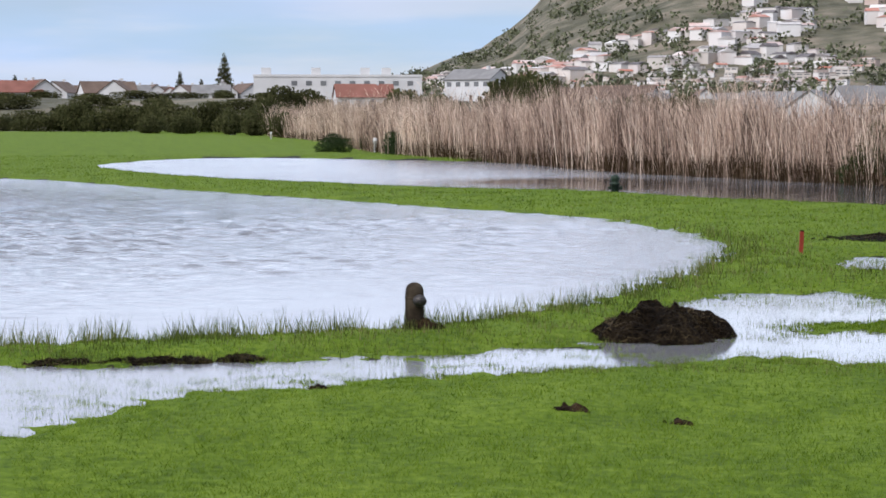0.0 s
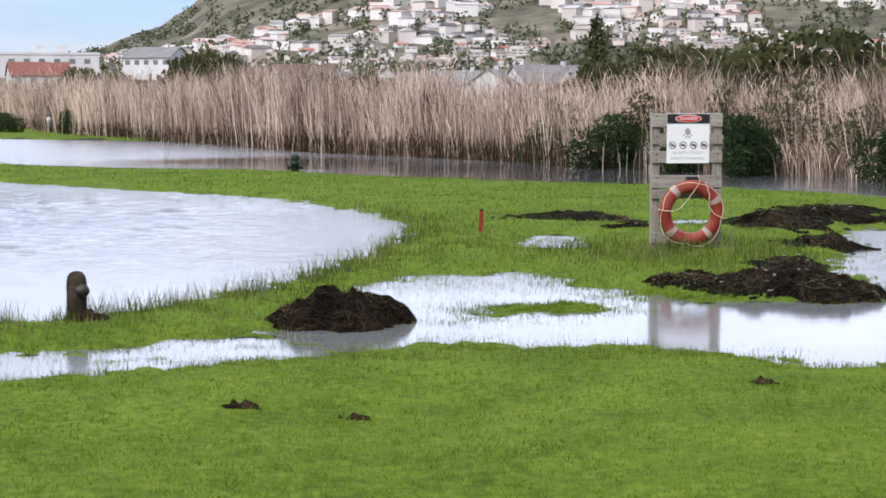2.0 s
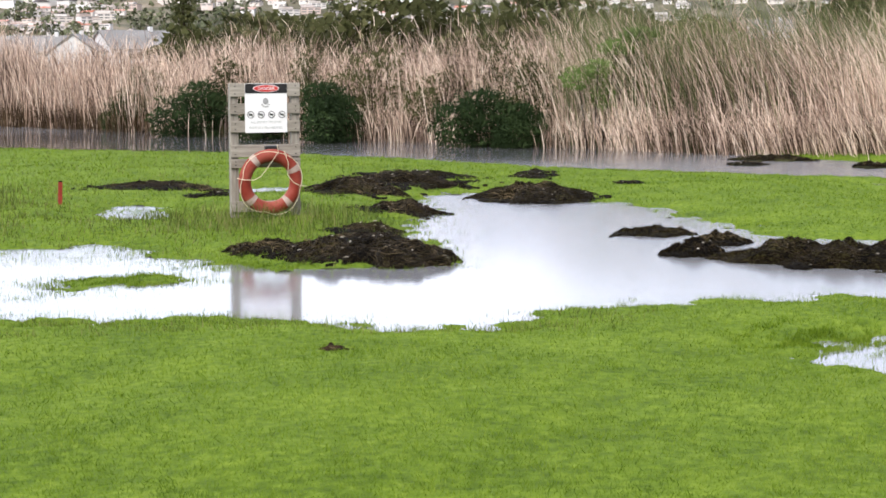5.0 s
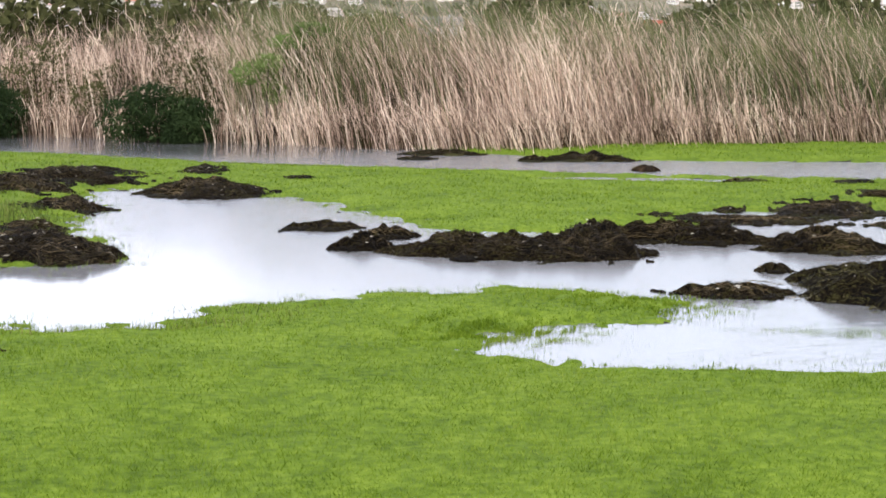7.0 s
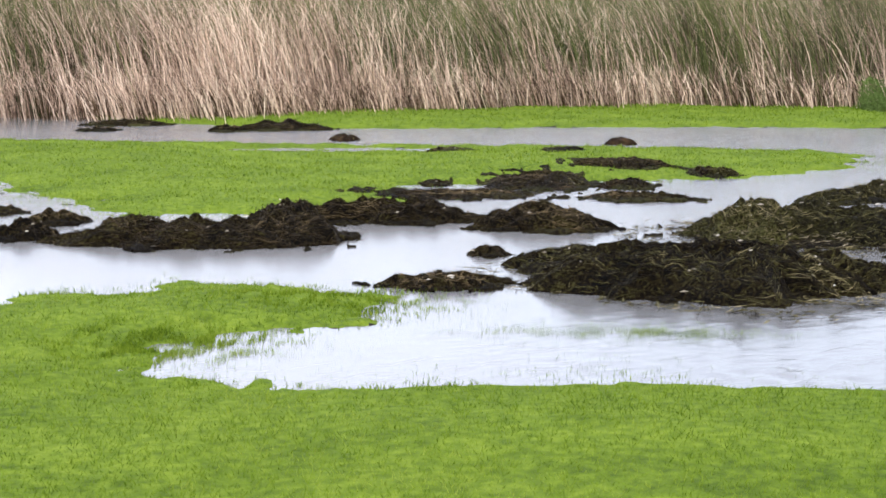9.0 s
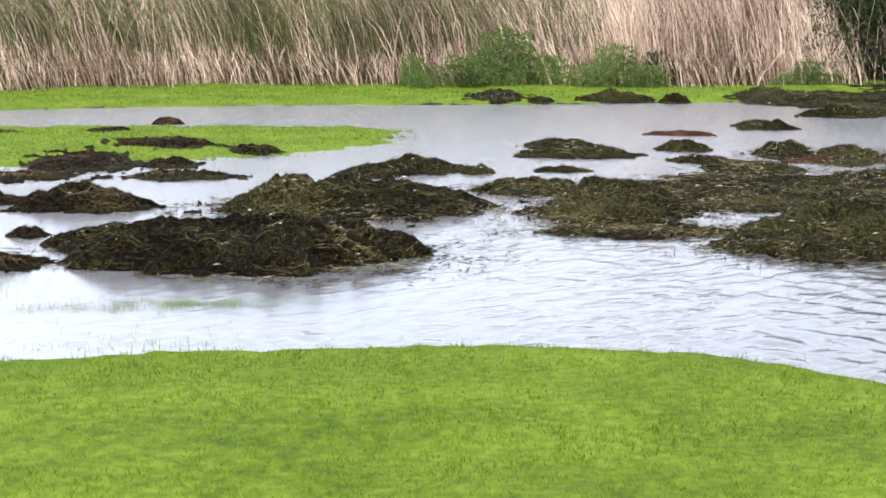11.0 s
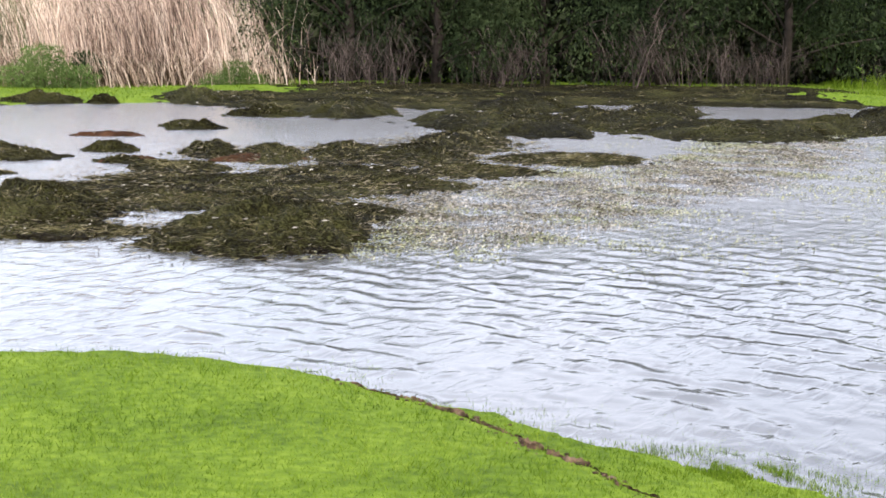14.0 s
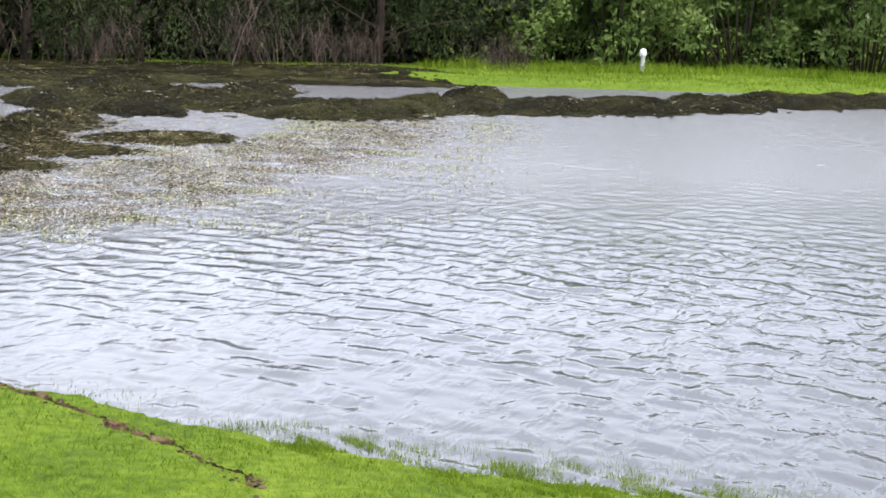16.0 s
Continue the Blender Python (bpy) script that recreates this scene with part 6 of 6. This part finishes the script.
at(part("oval_rim", disc(0.140, 0.040), M_PLATE, plate, "white oval rim"), 0.005, -0.0385, 1.444)
at(part("oval", disc(0.132, 0.034), M_SIGNRED, plate, "red oval"), 0.005, -0.0415, 1.444)
def lettering(text, size, mat, x, y, z, label, wide=1.0):
    cu = bpy.data.curves.new("lettering", "FONT")
    cu.body, cu.size, cu.align_x, cu.align_y, cu.extrude = text, size, "CENTER", "CENTER", 0.0008
    tmp = bpy.data.objects.new("lettering", cu)
    scene.collection.objects.link(tmp)
    me = bpy.data.meshes.new_from_object(tmp.evaluated_get(bpy.context.evaluated_depsgraph_get()))
    bpy.data.objects.remove(tmp)
    me.materials.clear()
    me.materials.append(mat)
    ob = part("lettering", me, parent=plate, label=label)
    ob.matrix_basis = Matrix.Translation((x, y, z)) @ Matrix.Rotation(radians(90), 4, "X") @ Matrix.Diagonal((wide, 1, 1, 1))


lettering("DANGER", 0.046, M_PLATE, 0.005, -0.0450, 1.444, "white lettering on the red oval")
lettering("ALL ENTRY TO DAM", 0.036, M_FADED, 0.0, -0.0358, 1.094, "faded grey lettering", 1.0)
lettering("STRICTLY PROHIBITED", 0.036, M_FADED, 0.0, -0.0358, 1.035, "faded grey lettering", 0.98)
at(part("emblem", disc(0.030, 0.034), M_GREYINK, plate, "small dark emblem"), 0.0, -0.0355, 1.312)
bm = bmesh.new()
for k in range(5):
    u = -0.04 + 0.02 * k
    box(u - 0.009, u + 0.009, -0.037, -0.0345, 1.248 + 40 * u * u * 0.35, 1.258 + 40 * u * u * 0.35, 0, bm)
part("emblem_band", bm, M_GREYINK, plate)
for k in range(4):
    x = -0.162 + 0.112 * k
    pic = at(part("pictogram_ring", disc(0.037, 0.037, 28, 0.84), M_INK, plate, "black prohibition ring"), x, -0.0355, 1.172)
    part("pictogram", box(-0.02, 0.018, -0.0022, -0.0004, -0.008, 0.009, 0.0), M_INK, pic)
    bar = part("slash", box(-0.036, 0.036, -0.0036, -0.0024, -0.0028, 0.0028), M_INK, pic)
    bar.rotation_euler = (0, radians(40), 0)
part("ring_hook", box(-0.02, 0.12, -0.10, -0.027, 0.80, 0.85, 0.012), M_INK, stand, "black bracket that holds the ring")

ring = thing("lifebuoy", "faded orange lifebuoy with pale bands and a grab rope", "lifebuoy", m=Matrix.Translation((5.6, 17.65, -0.03)) @ Matrix.Rotation(radians(-2), 4, "Z") @ Matrix.Translation((0.025, -0.095, 0.475)) @ Matrix.Rotation(radians(4), 4, "X"))
R0, r0 = 0.276, 0.067


def torus_arc(a0, a1, r, n, m=16, squash=0.85):
    bm = bmesh.new()
    rows = []
    for i in range(n + 1):
        a = a0 + (a1 - a0) * i / n
        rows.append([bm.verts.new(((R0 + r * math.cos(2 * math.pi * k / m)) * math.cos(a), squash * r * math.sin(2 * math.pi * k / m), (R0 + r * math.cos(2 * math.pi * k / m)) * math.sin(a))) for k in range(m)])
    for p, q in zip(rows, rows[1:]):
        for k in range(m):
            bm.faces.new((p[k], p[(k + 1) % m], q[(k + 1) % m], q[k])).smooth = True
    bmesh.ops.remove_doubles(bm, verts=bm.verts, dist=1e-5)
    bmesh.ops.recalc_face_normals(bm, faces=bm.faces)
    return bm


part("ring_body", torus_arc(0, 2 * math.pi, r0, 64), M_RING, ring)
for deg in (28, 128, 222, 310):
    part("band", torus_arc(radians(deg - 6), radians(deg + 6), r0 + 0.003, 5), M_TAPE, ring, "pale reflective band")
rope_pts = []
for i in range(97):
    a = 2 * math.pi * i / 96 + 0.6
    sag = abs(math.sin(2 * a + 0.4))
    rr = R0 + r0 * 0.55 + 0.035 * sag
    rope_pts.append((rr * math.cos(a), -r0 * 0.72 * (1 - 0.3 * sag), rr * math.sin(a) - 0.018 * sag))
part("grab_rope", tube(rope_pts, 0.0042, 6), M_ROPE, ring, "pale grab rope")
part("loose_rope", tube([(-0.37, -0.05, 0.05), (-0.30, -0.08, 0.035), (-0.2, -0.075, 0.03), (-0.12, -0.05, 0.06), (-0.06, -0.04, 0.13), (0.0, -0.06, 0.22), (0.06, -0.085, 0.32), (0.05, -0.06, 0.40)], 0.0042, 6), M_ROPE, ring)
part("rope_tail", tube([(0.13, -0.05, 0.33), (0.17, -0.08, 0.2), (0.16, -0.09, 0.08), (0.22, -0.09, 0.0), (0.30, -0.085, -0.04), (0.38, -0.05, -0.05)], 0.0042, 6), M_ROPE, ring)

# ---- the standpipe on the bank, taps and stakes ----
pipe = thing("standpipe", "weathered brown round-topped water standpipe on the bank", "standpipe", m=Matrix.Translation((-0.48, 12.9, 0.04)))
part("body", lathe([(0.072, -0.25), (0.072, 0.26), (0.069, 0.30), (0.062, 0.325), (0.045, 0.347), (0.02, 0.358), (0.0, 0.36)], 24), M_PIPE, pipe)
part("cap_joint", lathe([(0.0745, 0.236), (0.076, 0.240), (0.076, 0.246), (0.0745, 0.25)], 24), M_PIPE, pipe)
noz = lathe([(0.047, 0.0), (0.047, 0.05), (0.043, 0.055), (0.034, 0.056), (0.034, 0.085), (0.03, 0.09), (0.0, 0.09)], 18)
bmesh.ops.transform(noz, matrix=Matrix.Translation((0.028, -0.05, 0.225)) @ Matrix.Rotation(radians(25), 4, "Z") @ Matrix.Rotation(radians(90), 4, "X"), verts=noz.verts)
part("outlet", noz, M_DARKMETAL, pipe, "dark metal outlet with a screw cap")
heap(-0.42, 12.82, 0.32, 0.25, 0.09, 580, "small dark clod of soil at the standpipe's foot", M_SOIL, name="soil_clod", group="soil clods", strands=0.5)

hyd = thing("hydrant", "small dark green hydrant on the grass bank", "hydrant", m=Matrix.Translation((3.55, 38.9, 0.03)) @ Matrix.Scale(1.25, 4))
part("body", lathe([(0.07, -0.1), (0.07, 0.10), (0.095, 0.11), (0.095, 0.14), (0.06, 0.15), (0.075, 0.18), (0.085, 0.215), (0.075, 0.25), (0.045, 0.28), (0.0, 0.29)], 16), M_GREENMETAL, hyd)
for s in (-1, 1):
    arm = lathe([(0.028, 0.0), (0.028, 0.05), (0.04, 0.055), (0.04, 0.075), (0.0, 0.085)], 12)
    bmesh.ops.transform(arm, matrix=Matrix.Translation((0.05 * s, 0, 0.05)) @ Matrix.Rotation(radians(90 * s), 4, "Y"), verts=arm.verts)
    part("outlet", arm, M_GREENMETAL, hyd)

stake = thing("stake", "short red-painted wooden marker stake in the grass", "stake", m=Matrix.Translation((3.98, 20.4, 0.05)) @ Matrix.Rotation(radians(2), 4, "Y"))
part("shaft", box(-0.024, 0.024, -0.015, 0.015, -0.15, 0.26, 0.004), M_STAKE, stake)
part("tip", box(-0.022, 0.022, -0.014, 0.014, 0.26, 0.275, 0.004), M_SOIL, stake)


def white_tap(x, y, z, s, label):
    ob = thing("marker_post", label, "post", "white marker posts", Matrix.Translation((x, y, z)) @ Matrix.Scale(s, 4))
    part("shaft", lathe([(0.055, -0.2), (0.05, 0.33), (0.055, 0.335), (0.075, 0.36), (0.085, 0.42), (0.07, 0.5), (0.03, 0.53), (0.0, 0.535)], 14), M_WHITE, ob)
    part("collar", lathe([(0.058, 0.08), (0.066, 0.085), (0.066, 0.12), (0.058, 0.125)], 14), M_GREYINK, ob)
    return ob


white_tap(41.2, -2.5, 0.1, 0.95, "short white-topped marker post on the far grass bank")
white_tap(-3.3, 79.6, 0.08, 1.25, "short white marker post at the channel's edge")
g = np.random.default_rng(612)
n = 26000
x, y = g.uniform(36, 45, n), g.uniform(-10, 2.5, n)
z, d = probe(x, y)
hump = np.exp(-((x - 41.0) / 2.2) ** 2) * (0.5 + 0.5 * np.clip(wob(x, y, 2.2, 613), -1, 1))
keep = (d > 0.2) & (g.uniform(0, 1, n) < 0.25 + 0.75 * hump)
x, y, z, hump = x[keep], y[keep], z[keep], hump[keep]
V, F = blades(x, y, z - 0.01, (0.06 + 0.26 * hump) * g.uniform(0.5, 1.2, len(x)), 0.022, 0.7, g)
tagged(new("far_bank_grass", mesh_of("far_bank_grass", V, F, M_BLADE)), "long bright green grass on the far bank", "grass", kind="stuff")
white_tap(-12.8, 130, 0.1, 0.9, "short white marker post beside the fairway")

# clods on the lawn and the scuffed line of soil and stones along the lake's edge
g = np.random.default_rng(620)
for k, (x, y, s) in enumerate([(0.42, 8.8, 0.16), (0.98, 8.6, 0.14), (3.32, 9.12, 0.17), (-1.0, 9.9, 0.12), ]):
    heap(x, y, s * 1.5, s * 1.0, 0.034, 640 + 2 * k, "small dark clod of soil on the lawn", M_SOIL, name="soil_clod", group="soil clods", strands=0.1, peak=1.1)
for k, (x, y, w) in enumerate([(-2.82, 11.2, 0.5), (-2.3, 11.25, 0.7), (-1.62, 11.38, 0.42), (-1.95, 11.3, 0.3)]):
    heap(x, y, w, 0.18, 0.045, 660 + 2 * k, "thin brown line of washed-up debris along the puddle", strand_mat=M_BROWN_STRAND, name="debris_line", group="debris lines", strands=1.5)
edge = [(8.42, 2.95), (8.3, 2.78), (8.08, 2.46), (7.82, 2.2), (7.6, 1.97), (7.44, 1.86), (7.24, 1.68), (6.99, 1.46), (6.65, 1.23), (6.4, 1.06)]
line = rounded(edge, 3, False)
cum = np.concatenate([[0], np.cumsum(np.hypot(*np.diff(line, axis=0).T))])
u = np.linspace(0, cum[-1], 260)
lx, ly = np.interp(u, cum, line[:, 0]), np.interp(u, cum, line[:, 1])
nx, ny = np.gradient(ly), -np.gradient(lx)
nn = np.hypot(nx, ny)
lx, ly = lx + 0.025 * wob(u, u * 0, 0.5, 631), ly + 0.025 * wob(u, u * 0, 0.4, 632)
wide = np.clip(0.009 + 0.016 * wob(u, u * 0, 0.45, 633) + 0.012 * wob(u, u * 0, 0.09, 634), 0.0, 0.07) * np.linspace(0.6, 1.5, 260)
rows = []
for f, up in ((-1.0, -0.02), (-0.5, 0.012), (0.0, 0.004), (0.5, 0.014), (1.0, -0.02)):
    q = f * wide * (1 + 0.3 * wob(u, u * 0, 0.06, 640 + int(4 * f)))
    zz, _ = probe(lx + nx / nn * q, ly + ny / nn * q)
    rows.append(np.stack([lx + nx / nn * q, ly + ny / nn * q, zz + 0.004 + up * np.minimum(wide / 0.03, 1) + 0.006 * wob(u, u * 0 + f, 0.05, 650)], -1))
V = np.stack(rows, 1).reshape(-1, 3)
k = np.arange(260 * 5).reshape(260, 5)
F = np.stack([k[:-1, :-1], k[1:, :-1], k[1:, 1:], k[:-1, 1:]], -1).reshape(-1, 4)
tagged(new("soil_strip", mesh_of("soil_strip", V, F, M_BARE, True)), "scuffed strip of bare reddish-brown soil in the lawn", "soil", kind="stuff")
for k in range(120):
    i = g.uniform(0, len(edge) - 1.01)
    p, q = edge[int(i)], edge[int(i) + 1]
    t = i - int(i)
    x, y = p[0] + (q[0] - p[0]) * t + g.normal(0, 0.04), p[1] + (q[1] - p[1]) * t + g.normal(0, 0.035)
    s = 0.004 + 0.016 * g.uniform() ** 3
    bm = bmesh.new()
    bmesh.ops.create_icosphere(bm, subdivisions=2, radius=s)
    for v in bm.verts:
        v.co *= 1 + 0.35 * noise.noise(v.co * 30 + Vector((k * 3.1, 0, 0)))
        v.co.z *= 0.45
    ob = part("stone", bm, M_CLAY)
    zz, _ = probe(np.array([x]), np.array([y]))
    ob.location = (x, y, float(zz[0]) + s * 0.25)
    tagged(ob, "small brown lump of soil along the lawn's edge", "stone", "stones along the edge")
